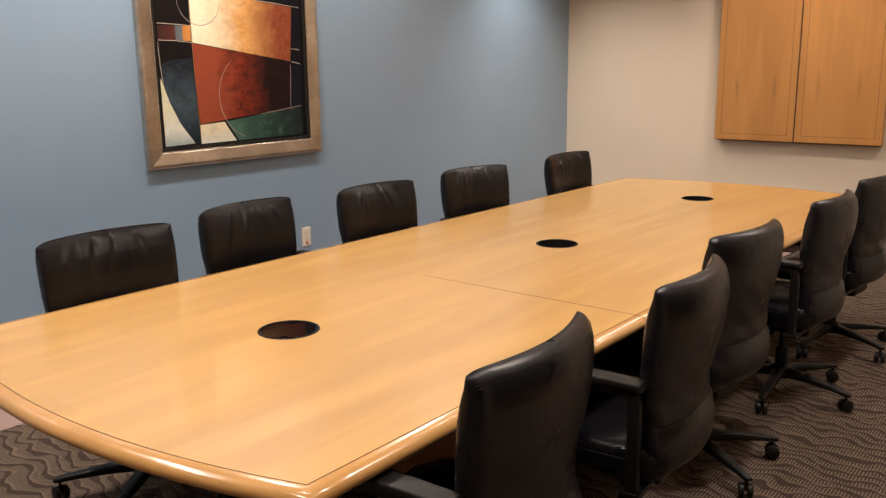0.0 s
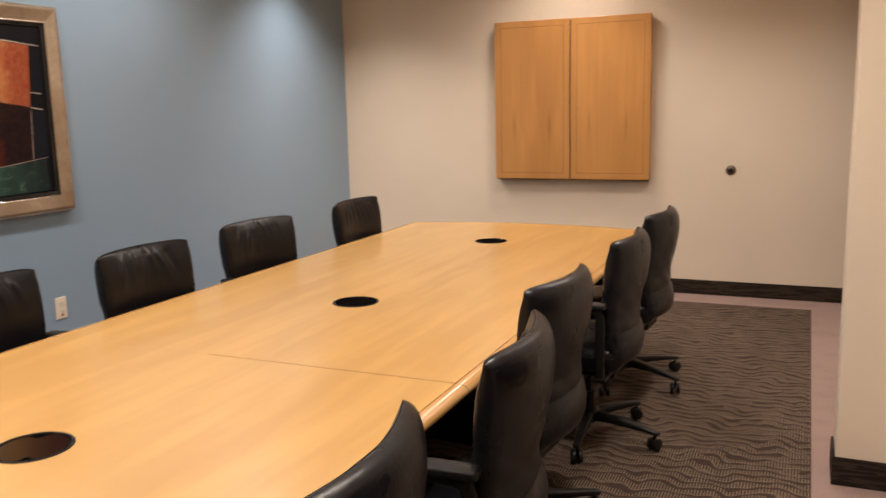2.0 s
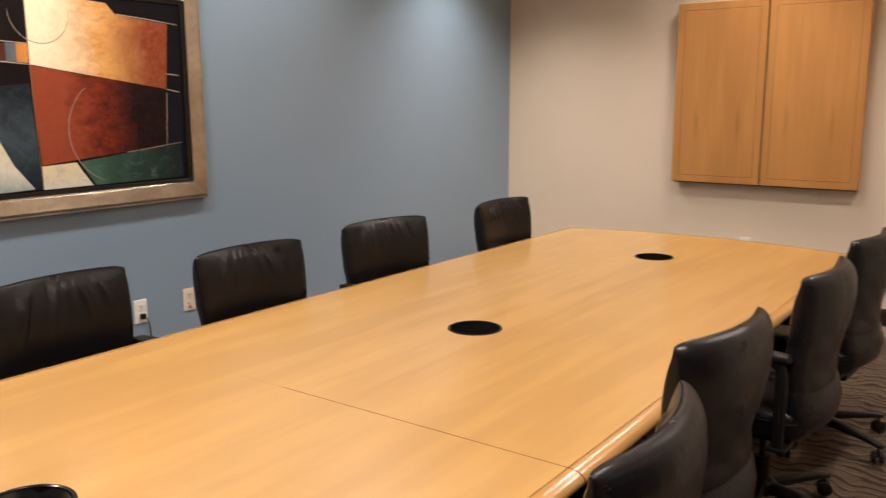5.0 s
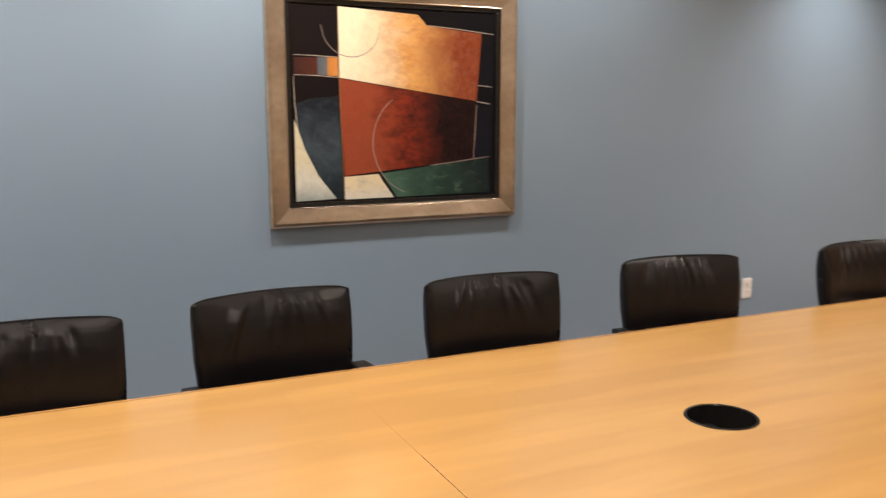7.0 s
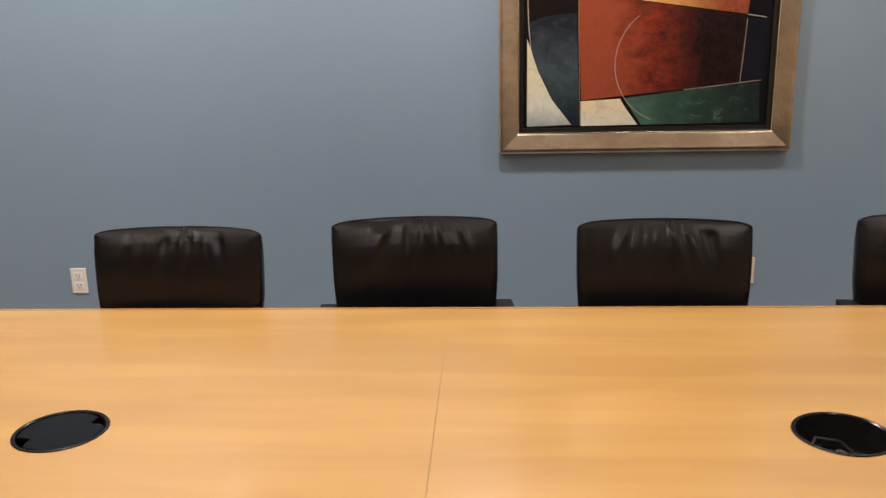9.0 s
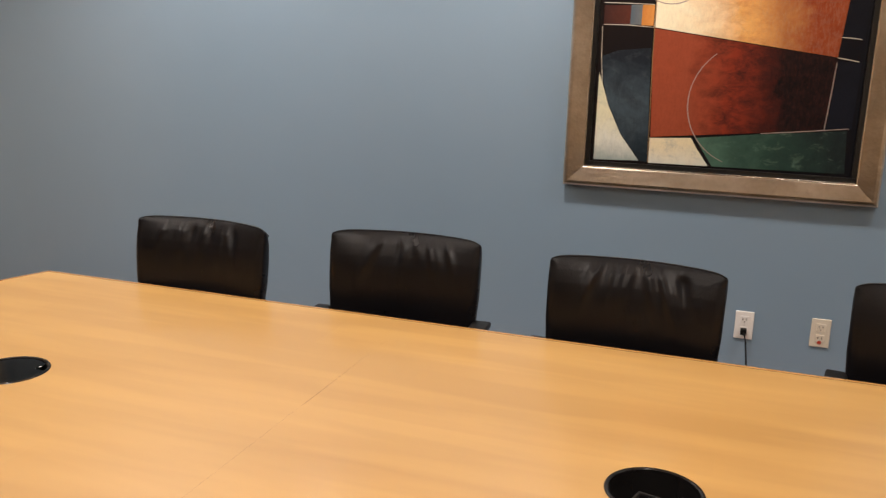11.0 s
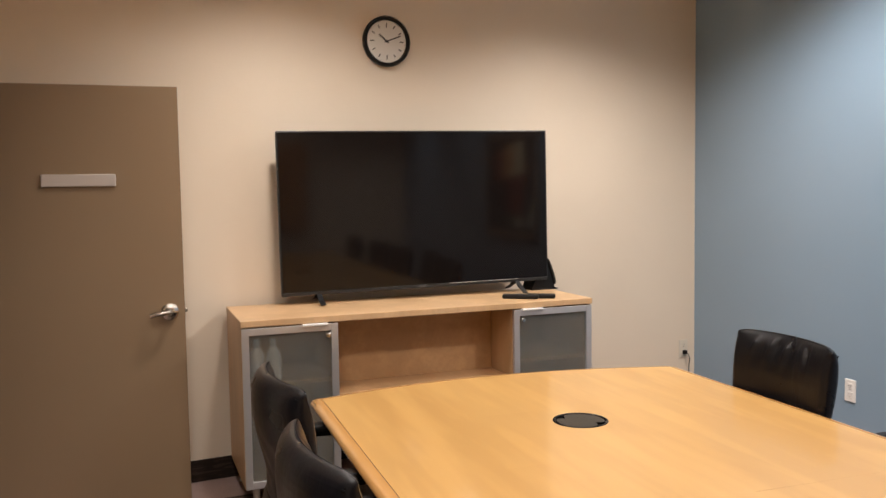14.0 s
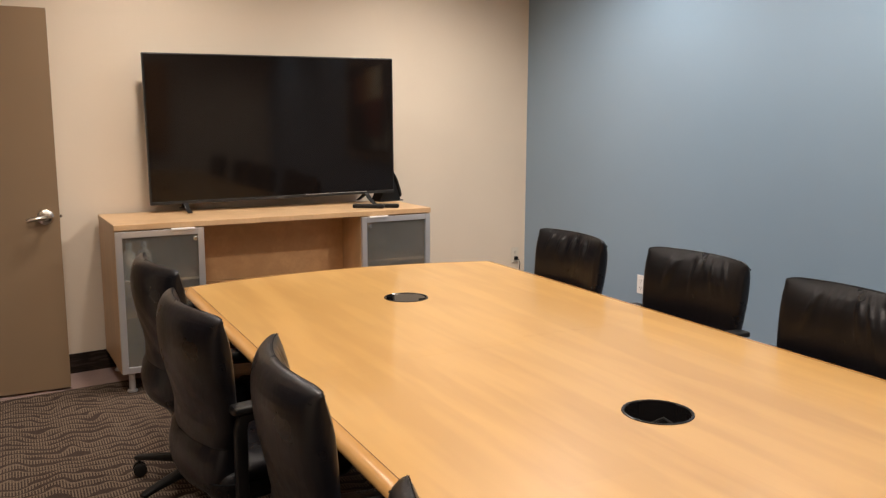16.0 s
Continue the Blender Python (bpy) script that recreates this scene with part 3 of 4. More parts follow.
            part("well_floor", lathe([(GR - 0.011, TZ - 0.08), (GR - 0.011, TZ - 0.065)], 40, "z", (x, TCY, 0)), HOLE, g)
            for dx, dy, r, h, m in ((-0.030, -0.030, 0.017, 0.024, BLACK), (0.016, -0.036, 0.014, 0.030, GREY), (0.006, 0.012, 0.012, 0.020, GREY)):
                part("connector", lathe([(r, TZ - 0.066), (r, TZ - 0.066 + h * 0.8), (r * 0.8, TZ - 0.066 + h), (r * 0.45, TZ - 0.066 + h), (r * 0.4, TZ - 0.066 + h * 0.8)], 16, "z", (x + dx, TCY + dy, 0)), m, g, "", True)
            part("cable", tube([(x - 0.06, TCY + 0.01, TZ - 0.060), (x - 0.03, TCY + 0.05, TZ - 0.035), (x + 0.02, TCY + 0.055, TZ - 0.045), (x + 0.05, TCY + 0.02, TZ - 0.063)], 0.004, 8), BLACK, g, "", True)


table()


# ---- chairs ----
def chair_back(bm, rnd, seed):
    """The upholstered back: boxy cushion, wings forward, drawn into folds near the top of its front."""
    folds = []
    k = rnd.randint(8, 10)
    for i in range(k):
        x0 = -0.145 + 0.29 * (i + rnd.uniform(0.1, 0.9)) / k
        # foot of the fold along x, lean, width, depth, length
        folds.append((x0, rnd.uniform(-0.25, 0.25) + x0 * 2.6, rnd.uniform(0.0065, 0.0120), rnd.uniform(0.0045, 0.0090) * rnd.choice((1, 1, -1)), rnd.uniform(0.05, 0.12)))
    rings = []
    # height, half width, rear and front of the cushion at its middle
    keys = [(0.400, 0.180, -0.205, -0.165), (0.410, 0.205, -0.222, -0.150), (0.435, 0.220, -0.232, -0.140), (0.480, 0.225, -0.236, -0.138), (0.530, 0.222, -0.224, -0.142), (0.548, 0.219, -0.212, -0.144), (0.560, 0.219, -0.214, -0.145),
            (0.610, 0.234, -0.212, -0.148), (0.680, 0.243, -0.226, -0.152), (0.760, 0.248, -0.246, -0.156), (0.800, 0.2485, -0.252, -0.158), (0.840, 0.249, -0.256, -0.162), (0.870, 0.2495, -0.256, -0.168), (0.890, 0.250, -0.254, -0.174), (0.908, 0.250, -0.250, -0.180), (0.922, 0.2495, -0.244, -0.186), (0.932, 0.2495, -0.237, -0.191), (0.940, 0.2485, -0.228, -0.196), (0.946, 0.2455, -0.217, -0.201), (0.948, 0.2410, -0.210, -0.204)]
    zs = [k[0] for k in keys]
    levels = sorted(set(zs) | {0.56 + 0.012 * i for i in range(1, 24)} | {0.85 + 0.006 * i for i in range(16)})
    for z in levels:
        w, yr, yf = (float(np.interp(z, zs, [k[c] for k in keys])) * (1.03 if c == 1 else 1.0) for c in (1, 2, 3))
        h = (yf - yr) / 2
        ring = []
        for px, py in rounded_rect(w, h, min(0.026, h * 0.8), 3, 110):
            f = max(0.0, (z - 0.59) / 0.36)
            u = px / 0.25
            slim = 1.0 - 0.30 * min(1.0, abs(u)) ** 4
            y = (yr + yf) / 2 + py * slim + 0.052 * u * u
            if py > 0 and z < 0.946:
                d = 0.0
                drop = max(0.0, 0.95 - z)
                for x0, sl, wd, am, ln in folds:
                    d += am * math.exp(-((px - x0 - sl * drop) / (wd + 0.05 * drop)) ** 2) * math.exp(-(max(0.0, drop - 0.03) / ln) ** 2) * min(1.0, drop / 0.045) ** 2
                puff = 0.012 * (1 - min(1.0, abs(u)) ** 4) * math.sin(math.pi * min(1.0, max(0.0, (z - 0.55) / 0.40)))
                y += d + puff
            elif py < 0:
                y += 0.003 * math.sin(px * 31 + z * 17 + seed) * math.sin(z * 43 + px * 12) * math.exp(-((z - 0.66) / 0.12) ** 2)
            ring.append((px, y, z + 0.002 * (1 - u * u) * f - 0.010 * f ** 8 * min(1.0, abs(u)) ** 14))
        rings.append(ring)
    loft(bm, rings)
    return rings


def chair_seat():
    bm = bmesh.new()
    rings = []
    for z, s in ((0.375, 0.84), (0.385, 0.93), (0.41, 0.985), (0.44, 1.0), (0.468, 0.985), (0.484, 0.94), (0.492, 0.86), (0.497, 0.6)):
        ring = []
        for px, py in rounded_rect(0.245 * s, 0.24 * s, 0.07 * s, 5, 10):
            nose = -0.03 * max(0, (py - 0.1) / 0.14) ** 2 if z > 0.42 else 0
            ring.append((px, py + 0.045, z + nose - 0.012 * (1 - abs(px) / 0.25) * (z > 0.45)))
        rings.append(ring)
    loft(bm, rings)
    return bm


def sweep_yz(path, x, hw, hh):
    """A flat bar with rounded edges along points (y, z) at one x."""
    bm = bmesh.new()
    rings = []
    sec = rounded_rect(hw, hh, min(hw, hh) * 0.4, 3)
    P = [Vector((0, *p)) for p in path]
    for i, p in enumerate(P):
        t = (P[min(i + 1, len(P) - 1)] - P[max(i - 1, 0)]).normalized()
        nrm = Vector((0, -t.z, t.y))
        rings.append([p + Vector((x + a, 0, 0)) + nrm * b for a, b in sec])
    loft(bm, rings)
    return bm


def office_chair(m, seed, label, turn_base=0.0):
    rnd = random.Random(seed)
    c = empty("office_chair", m, label, "chair", "chairs round the conference table")
    bm = bmesh.new()
    rings = chair_back(bm, rnd, seed)
    back = part("backrest", bm, LEATHER, c, "", True)
    # the seam runs along the front of the crest and ends in a gathered knot at each corner
    crest = rings[-2][2:116]
    part("piping", tube(crest, 0.0017, 6), PIPING, back, "thin seam along the crest", True)
    for sx in (-1, 1):
        end = min(crest, key=lambda q: (Vector(q) - Vector((sx * 0.26, q[1], q[2]))).length)
        knot = bmesh.new()
        for i in range(5):
            o = Vector(end) + Vector((-sx * (0.002 + 0.004 * rnd.random()), -0.004 - 0.006 * i, -0.004 - 0.004 * i))
            tube([o + Vector((0, -0.004, 0.002)), o + Vector((sx * 0.003, 0.002, -0.001)), o + Vector((0, 0.007, -0.004))], 0.0026, 6, knot)
        part("corner_gather", knot, PIPING, back, "", True)
    low = [(x * 1.004, y, z) for x, y, z in rings[5]]
    part("seam", tube(low, 0.0014, 5, None, True), PIPING, back, "", True)
    seat = part("seat", chair_seat(), LEATHER, c, "", True)
    ring = [(px, py + 0.045, 0.447) for px, py in rounded_rect(0.246, 0.241, 0.07, 5, 4)]
    part("seat_piping", tube(ring, 0.003, 6, None, True), PIPING, seat, "", True)
    for s in (-1, 1):
        arm = part("armrest", sweep_yz([(-0.118, 0.37), (-0.119, 0.50), (-0.118, 0.622), (-0.110, 0.650), (-0.085, 0.662), (0.02, 0.667), (0.10, 0.662), (0.135, 0.650)], s * 0.272, 0.014, 0.018), BLACK, c, "black moulded armrest", True)
        pad = bmesh.new()
        loft(pad, [[(s * 0.272 + a * k, y, 0.680 + b * k + dz) for a, b in rounded_rect(0.030, 0.011, 0.006, 3)] for y, k, dz in ((-0.143, 0.7, -0.003), (-0.138, 0.96, 0), (-0.03, 1, 0.003), (0.08, 1, 0.0), (0.125, 0.93, -0.007), (0.140, 0.55, -0.013))])
        part("arm_pad", pad, BLACK, arm, "", True)
        part("arm_bracket", box(min(s * 0.10, s * 0.29), max(s * 0.10, s * 0.29), -0.145, -0.085, 0.358, 0.374, 0.004), BLACK, c)
    part("mechanism", box(-0.10, 0.10, -0.14, 0.12, 0.315, 0.374, 0.012), BLACK, c)
    part("gas_lift", lathe([(0.014, 0.32), (0.014, 0.22), (0.026, 0.22), (0.026, 0.10), (0.02, 0.085)], 16), BLACK, c, "", True)
    b = part("star_base", lathe([(0.03, 0.075), (0.05, 0.08), (0.052, 0.12), (0.04, 0.135), (0.028, 0.14)], 20), BLACK, c, "five-arm black base", True)
    for k in range(5):
        a = radians(turn_base + 72 * k)
        ca, sa = math.cos(a), math.sin(a)
        bm = bmesh.new()
        rings = []
        for r, hw, z0, z1 in ((0.035, 0.026, 0.083, 0.128), (0.15, 0.023, 0.085, 0.117), (0.27, 0.018, 0.079, 0.100), (0.328, 0.016, 0.072, 0.090), (0.338, 0.010, 0.075, 0.086)):
            zc, hh = (z0 + z1) / 2, (z1 - z0) / 2
            rings.append([(r * ca - p * sa, r * sa + p * ca, zc + q) for p, q in rounded_rect(hw, hh, min(hw, hh) * 0.6, 3)])
        loft(bm, rings)
        leg = part("leg", bm, BLACK, b, "", True)
        cx, cy = 0.318 * ca, 0.318 * sa
        bm = bmesh.new()
        t = a + rnd.uniform(-1.4, 1.4)
        ax = Vector((math.cos(t), math.sin(t), 0))
        up = Vector((0, 0, 1))
        side = ax.cross(up)
        for s in (-1, 1):
            o = Vector((cx, cy, 0.0315))
            rings = []
            for d, r in ((0.006, 0.022), (0.008, 0.0272), (0.021, 0.0272), (0.025, 0.021), (0.0255, 0.006)):
                rings.append([o + ax * (s * d) + r * (math.cos(2 * math.pi * q / 18) * side + math.sin(2 * math.pi * q / 18) * up) for q in range(18)])
            loft(bm, rings)
        lathe([(0.006, 0.03), (0.006, 0.078)], 8, "z", (cx, cy, 0), bm)
        part("caster", bm, BLACK, b, "twin-wheel caster", True)
    return c


NORTH = "black leather office chair drawn up to the blue-wall side"
SOUTHL = "black leather office chair drawn up to the window side"
# back's top corners: x of the two ends, y of the two ends
for k, (xa, xb, ya, yb) in enumerate(((-1.876, -1.361, -1.316, -1.320), (-1.161, -0.660, -1.229, -1.190), (-0.410, 0.093, -1.260, -1.280), (0.434, 0.934, -1.211, -1.287), (1.407, 1.905, -1.288, -1.295))):
    a = math.atan2(yb - ya, xb - xa)
    mx, my = (xa + xb) / 2, (ya + yb) / 2
    back = 0.165
    office_chair(pose(mx + back * math.sin(a), my - back * math.cos(a), 0.004, 0, 0, 180 + math.degrees(a)), 11 + k, NORTH, 36 + 31 * k)
for k, (xa, xb, ya, yb, tb) in enumerate(((-1.96, -1.47, -3.212, -3.168, 9), (-1.18, -0.69, -3.232, -3.190, 20), (-0.465, 0.02, -3.096, -3.145, -44), (0.475, 0.955, -3.160, -3.172, -30), (1.30, 1.80, -3.150, -3.190, -41))):
    a = math.atan2(yb - ya, xb - xa)
    mx, my = (xa + xb) / 2, (ya + yb) / 2
    back = 0.165
    office_chair(pose(mx - back * math.sin(a), my + back * math.cos(a), 0.004, 0, 0, math.degrees(a)), 31 + k, SOUTHL, tb)


# ---- picture on the blue wall ----
PX0, PX1, PZ0, PZ1 = -0.630, 0.636, 0.986, 2.100
CW = 0.087


def art_material(name, a, b, x0, x1, soft=0.25, axis=0, third=None, blotch=None):
    """Oil paint that runs unevenly from one colour to another across the canvas."""
    m = mat(name, a, 0.6, spec=0.10)
    n = N(m)
    v = n.coords()
    sep = n.add("ShaderNodeSeparateXYZ", Vector=v).outputs[axis]
    f = n.math("DIVIDE", n.math("SUBTRACT", sep, x0), x1 - x0)
    f = n.math("ADD", f, n.math("MULTIPLY", n.math("SUBTRACT", n.noise(v, 7, 6, 0.65, 0.6), 0.5), soft * 4))
    stops = [(0.0, a), (1.0, b)] if third is None else [(0.0, a), (0.5, third), (1.0, b)]
    c = n.ramp(f, stops)
    if blotch:
        tone, lo, hi, amount = blotch
        cloud = n.ramp(n.noise(n.coords((1, 1, 1.6)), 14, 8, 0.74, 0.3), [(lo, (0, 0, 0)), (hi, (1, 1, 1))])
        c = n.mix(n.math("MULTIPLY", n.math("MULTIPLY", cloud, amount), n.ramp(f, [(0.0, (0.12, 0.12, 0.12)), (0.45, (1, 1, 1))])), c, tone)
    streak = n.noise(n.coords((9, 9, 3)), 14, 8, 0.75)
    n.colour(n.mix(n.math("MULTIPLY", n.ramp(streak, [(0.45, (0, 0, 0)), (0.72, (1, 1, 1))]), 0.24), c, tuple(x * 0.4 for x in a)))
    n.bump(streak, 0.3, 0.001)
    return m


def picture():
    p = empty("framed_painting", pose(0, 0, 0), "abstract painting in a wide champagne-gold frame on the wall", "painting")
    # frame members: a sloped moulding mitred at the corners
    prof = [(0.0, -0.004), (0.0, -0.034), (0.008, -0.042), (0.020, -0.043), (CW - 0.018, -0.034), (CW - 0.006, -0.032), (CW, -0.028), (CW, -0.006)]
    cs = [(PX0, PZ0), (PX1, PZ0), (PX1, PZ1), (PX0, PZ1)]
    ins = [(1, 1), (-1, 1), (-1, -1), (1, -1)]
    for i in range(4):
        j = (i + 1) % 4
        bm = bmesh.new()
        loft(bm, [[(cs[k][0] + ins[k][0] * d, y, cs[k][1] + ins[k][1] * d) for d, y in prof] for k in (i, j)])
        part("frame_member", bm, GOLD_HAMMERED if i % 2 else GOLD, p, "hammered champagne-gold moulding" if i % 2 else "smooth champagne-gold moulding")
    x0, x1, z0, z1 = PX0 + CW, PX1 - CW, PZ0 + CW, PZ1 - CW
    for a, b, c, d in ((x0 - 0.002, x1 + 0.002, z0 - 0.002, z0 + 0.003), (x0 - 0.002, x1 + 0.002, z1 - 0.003, z1 + 0.002), (x0 - 0.002, x0 + 0.003, z0 + 0.003, z1 - 0.003), (x1 - 0.003, x1 + 0.002, z0 + 0.003, z1 - 0.003)):
        part("inner_bead", box(a, b, -0.033, -0.018, c, d, 0.0015), BEAD, p, "bright silver inner bead")
    for a, b, c, d in ((x0, x1, z0, z0 + 0.022), (x0, x1, z1 - 0.022, z1), (x0, x0 + 0.022, z0 + 0.022, z1 - 0.022), (x1 - 0.022, x1, z0 + 0.022, z1 - 0.022)):
        part("liner", box(a, b, -0.020, -0.004, c, d, 0.001), HOLE, p, "black inner liner")
    ux0, ux1, vz0, vz1 = x0 + 0.022, x1 - 0.022, z0 + 0.022, z1 - 0.022
    W, H = ux1 - ux0, vz1 - vz0
    X = lambda u: ux0 + W * u
    Z = lambda v: vz1 - H * v
    canvas = part("canvas", box(ux0, ux1, -0.012, -0.004, vz0, vz1), art_material("art_ground", (0.010, 0.007, 0.007), (0.006, 0.006, 0.009), -0.5, 0.5), p)

    def patch(pts, y, m, nm="painted_field"):
        bm = bmesh.new()
        ring = [(X(u), Z(v)) for u, v in pts]
        loft(bm, [[(a, -0.0118, b) for a, b in ring], [(a, -0.012 - y, b) for a, b in ring]])
        part(nm, bm, m, canvas)

    sun = art_material("art_sun", (0.94, 0.85, 0.62), (0.24, 0.045, 0.015), X(0.33), X(0.80), 0.13, 0, (0.78, 0.41, 0.13), ((0.36, 0.09, 0.03), 0.44, 0.70, 0.55))
    red = art_material("art_red", (0.33, 0.072, 0.034), (0.006, 0.005, 0.006), X(0.36), X(0.72), 0.15, 0, (0.24, 0.034, 0.016), ((0.020, 0.010, 0.010), 0.40, 0.66, 0.85))
    green = art_material("art_green", (0.072, 0.150, 0.112), (0.014, 0.020, 0.022), X(0.42), X(0.95), 0.22, 0, (0.026, 0.058, 0.046), ((0.17, 0.27, 0.20), 0.54, 0.72, 0.5))
    cream = art_material("art_cream", (0.66, 0.66, 0.60), (0.78, 0.68, 0.46), Z(1.0), Z(0.90), 0.2, 2, None, ((0.28, 0.33, 0.36), 0.52, 0.70, 0.6))
    slate = art_material("art_slate", (0.014, 0.022, 0.030), (0.016, 0.020, 0.028), Z(0.95), Z(0.48), 0.25, 2, (0.055, 0.078, 0.098), ((0.13, 0.16, 0.17), 0.52, 0.80, 0.35))
    cres = art_material("art_crescent", (0.30, 0.36, 0.36), (0.74, 0.70, 0.50), Z(1.0), Z(0.78), 0.24, 2, (0.70, 0.70, 0.62), ((0.20, 0.24, 0.24), 0.55, 0.75, 0.5))
    navy = art_material("art_navy", (0.010, 0.012, 0.020), (0.006, 0.006, 0.009), Z(1.0), Z(0.1), 0.3, 2)
    amber = art_material("art_amber", (0.55, 0.22, 0.05), (0.70, 0.30, 0.08), X(0.17), X(0.22), 0.2)
    grey = art_material("art_grey", (0.10, 0.13, 0.16), (0.16, 0.17, 0.18), X(0.13), X(0.17), 0.2)
    maroon = art_material("art_maroon", (0.045, 0.018, 0.016), (0.10, 0.03, 0.02), X(0.02), X(0.13), 0.3)
    patch([(0.02, 0.265), (0.125, 0.265), (0.125, 0.35), (0.02, 0.35)], 0.0006, maroon)
    patch([(0.125, 0.262), (0.17, 0.262), (0.17, 0.352), (0.125, 0.352)], 0.0007, grey)
    patch([(0.17, 0.262), (0.217, 0.262), (0.217, 0.355), (0.17, 0.355)], 0.0008, amber)
    patch([(0.22, 0.008), (0.60, 0.03), (0.645, 0.085), (0.925, 0.115), (0.90, 0.478), (0.22, 0.362)], 0.001, sun)
    patch([(0.22, 0.366), (0.90, 0.482), (0.885, 0.797), (0.66, 0.822), (0.24, 0.868)], 0.0012, red)
    patch([(0.415, 0.862), (0.66, 0.828), (0.965, 0.795), (0.975, 0.985), (0.49, 0.99)], 0.001, green)
    patch([(0.238, 0.873), (0.40, 0.863), (0.425, 0.91), (0.475, 0.99), (0.24, 0.992)], 0.0011, cream)
    patch([(0.02, 0.50), (0.085, 0.47), (0.215, 0.455), (0.235, 0.99), (0.205, 0.985), (0.12, 0.86), (0.06, 0.72), (0.03, 0.60)], 0.0009, slate)
    patch([(0.015, 0.575), (0.03, 0.62), (0.06, 0.725), (0.118, 0.862), (0.20, 0.985), (0.015, 0.992)], 0.0011, cres)
    patch([(0.925, 0.15), (0.985, 0.155), (0.985, 0.40), (0.908, 0.395)], 0.0009, navy)
    patch([(0.905, 0.495), (0.985, 0.50), (0.98, 0.785), (0.892, 0.793)], 0.0009, navy)
    pale = mat("art_pale_line", (0.55, 0.50, 0.42), 0.5)
    dim = mat("art_dim_line", (0.34, 0.26, 0.23), 0.6)
    ochre = mat("art_ochre_line", (0.22, 0.13, 0.05), 0.5)

    def stroke(pts, w, m):
        bm = bmesh.new()
        P = [Vector((X(u), 0, Z(v))) for u, v in pts]
        lo, hi = [], []
        for i, q in enumerate(P):
            t = (P[min(i + 1, len(P) - 1)] - P[max(i - 1, 0)]).normalized()
            s = Vector((-t.z, 0, t.x)) * w * (0.55 + 0.45 * math.sin(math.pi * (i + 0.5) / len(P)))
            lo.append(q - s)
            hi.append(q + s)
        loft(bm, [[(a.x, -0.0133, a.z) for a in lo], [(a.x, -0.0138, a.z) for a in [(l + h) / 2 for l, h in zip(lo, hi)]], [(a.x, -0.0133, a.z) for a in hi]], cap=False, closed=False)
        part("brush_line", bm, m, canvas)

    for pts, w, m in (
        ([(0.02, 0.253), (0.1, 0.255), (0.215, 0.26)], 0.0016, pale), ([(0.02, 0.352), (0.12, 0.354), (0.22, 0.363)], 0.0016, pale),
        ([(0.65, 0.083), (0.8, 0.095), (0.985, 0.115)], 0.0017, pale), ([(0.905, 0.393), (0.94, 0.395), (0.975, 0.40)], 0.0018, pale),
        ([(0.90, 0.48), (0.94, 0.487), (0.975, 0.495)], 0.0020, pale), ([(0.66, 0.825), (0.8, 0.808), (0.97, 0.785)], 0.0018, dim),
        ([(0.90, 0.50), (0.893, 0.65), (0.885, 0.795)], 0.0019, dim), ([(0.22, 0.01), (0.224, 0.5), (0.237, 0.99)], 0.0020, ochre),
        ([(0.016, 0.36), (0.02, 0.5), (0.03, 0.62)], 0.0016, pale),
    ):
        stroke(pts, w, m)
    stroke([(0.28 + 0.135 * math.cos(radians(a)), 0.10 + 0.135 * math.sin(radians(a)) * W / H) for a in range(-5, 186, 8)], 0.0020, dim)
    stroke([(0.62 + 0.245 * math.cos(radians(a)), 0.70 + 0.245 * math.sin(radians(a)) * W / H) for a in range(112, 235, 6)], 0.0021, dim)


picture()


# ---- cabinet on the end wall ----
def wall_cabinet():
    c = empty("presentation_board_cabinet", pose(NE[0], 0, 0), "closed two-door maple presentation cabinet hung on the wall", "cabinet")
    y0, y1, z0, z1 = -2.738, -1.472, 0.905, 2.172
    part("body", box(-0.068, 0.0, y0 + 0.006, y1 - 0.006, z0 + 0.004, z1 - 0.012, 0.002), CABINET, c)
    mid = (y0 + y1) / 2
    for a, b in ((y0, mid - 0.004), (mid + 0.004, y1)):
        d = part("door", box(-0.093, -0.070, a, b, z0, z1, 0.003), CABINET, c)
        i = 0.048
        for p, q, r, s in ((a + i, b - i, z0 + i, z0 + i + 0.003), (a + i, b - i, z1 - i - 0.003, z1 - i), (a + i, a + i + 0.003, z0 + i, z1 - i), (b - i - 0.003, b - i, z0 + i, z1 - i)):
            part("inlay_line", box(-0.0936, -0.0925, p, q, r, s), LINE, d, "thin dark inlay line")
    # black strip set between the doors as the shade of their gap
    part("door_gap_shade", box(-0.088, -0.069, mid - 0.003, mid + 0.003, z0 + 0.01, z1 - 0.01), HOLE, c)
    part("bottom_rail", box(-0.066, -0.004, y0 + 0.01, y1 - 0.01, z0 - 0.010, z0 + 0.003, 0.002), LINE, c, "dark underside rail")


wall_cabinet()


def wall_stop():
    s = empty("wall_door_stop", pose(NE[0], -3.335, 0.98), "round dull metal door stop on the wall", "door stop")
    part("plate", lathe([(0.037, 0.0), (0.037, -0.006), (0.032, -0.012), (0.024, -0.016), (0.0, -0.016)], 28, "x"), BRONZE, s, "", True)
    part("bumper", lathe([(0.018, -0.016), (0.018, -0.024), (0.014, -0.027), (0.0, -0.027)], 20, "x"), BLACK, s, "dark rubber bumper", True)


wall_stop()


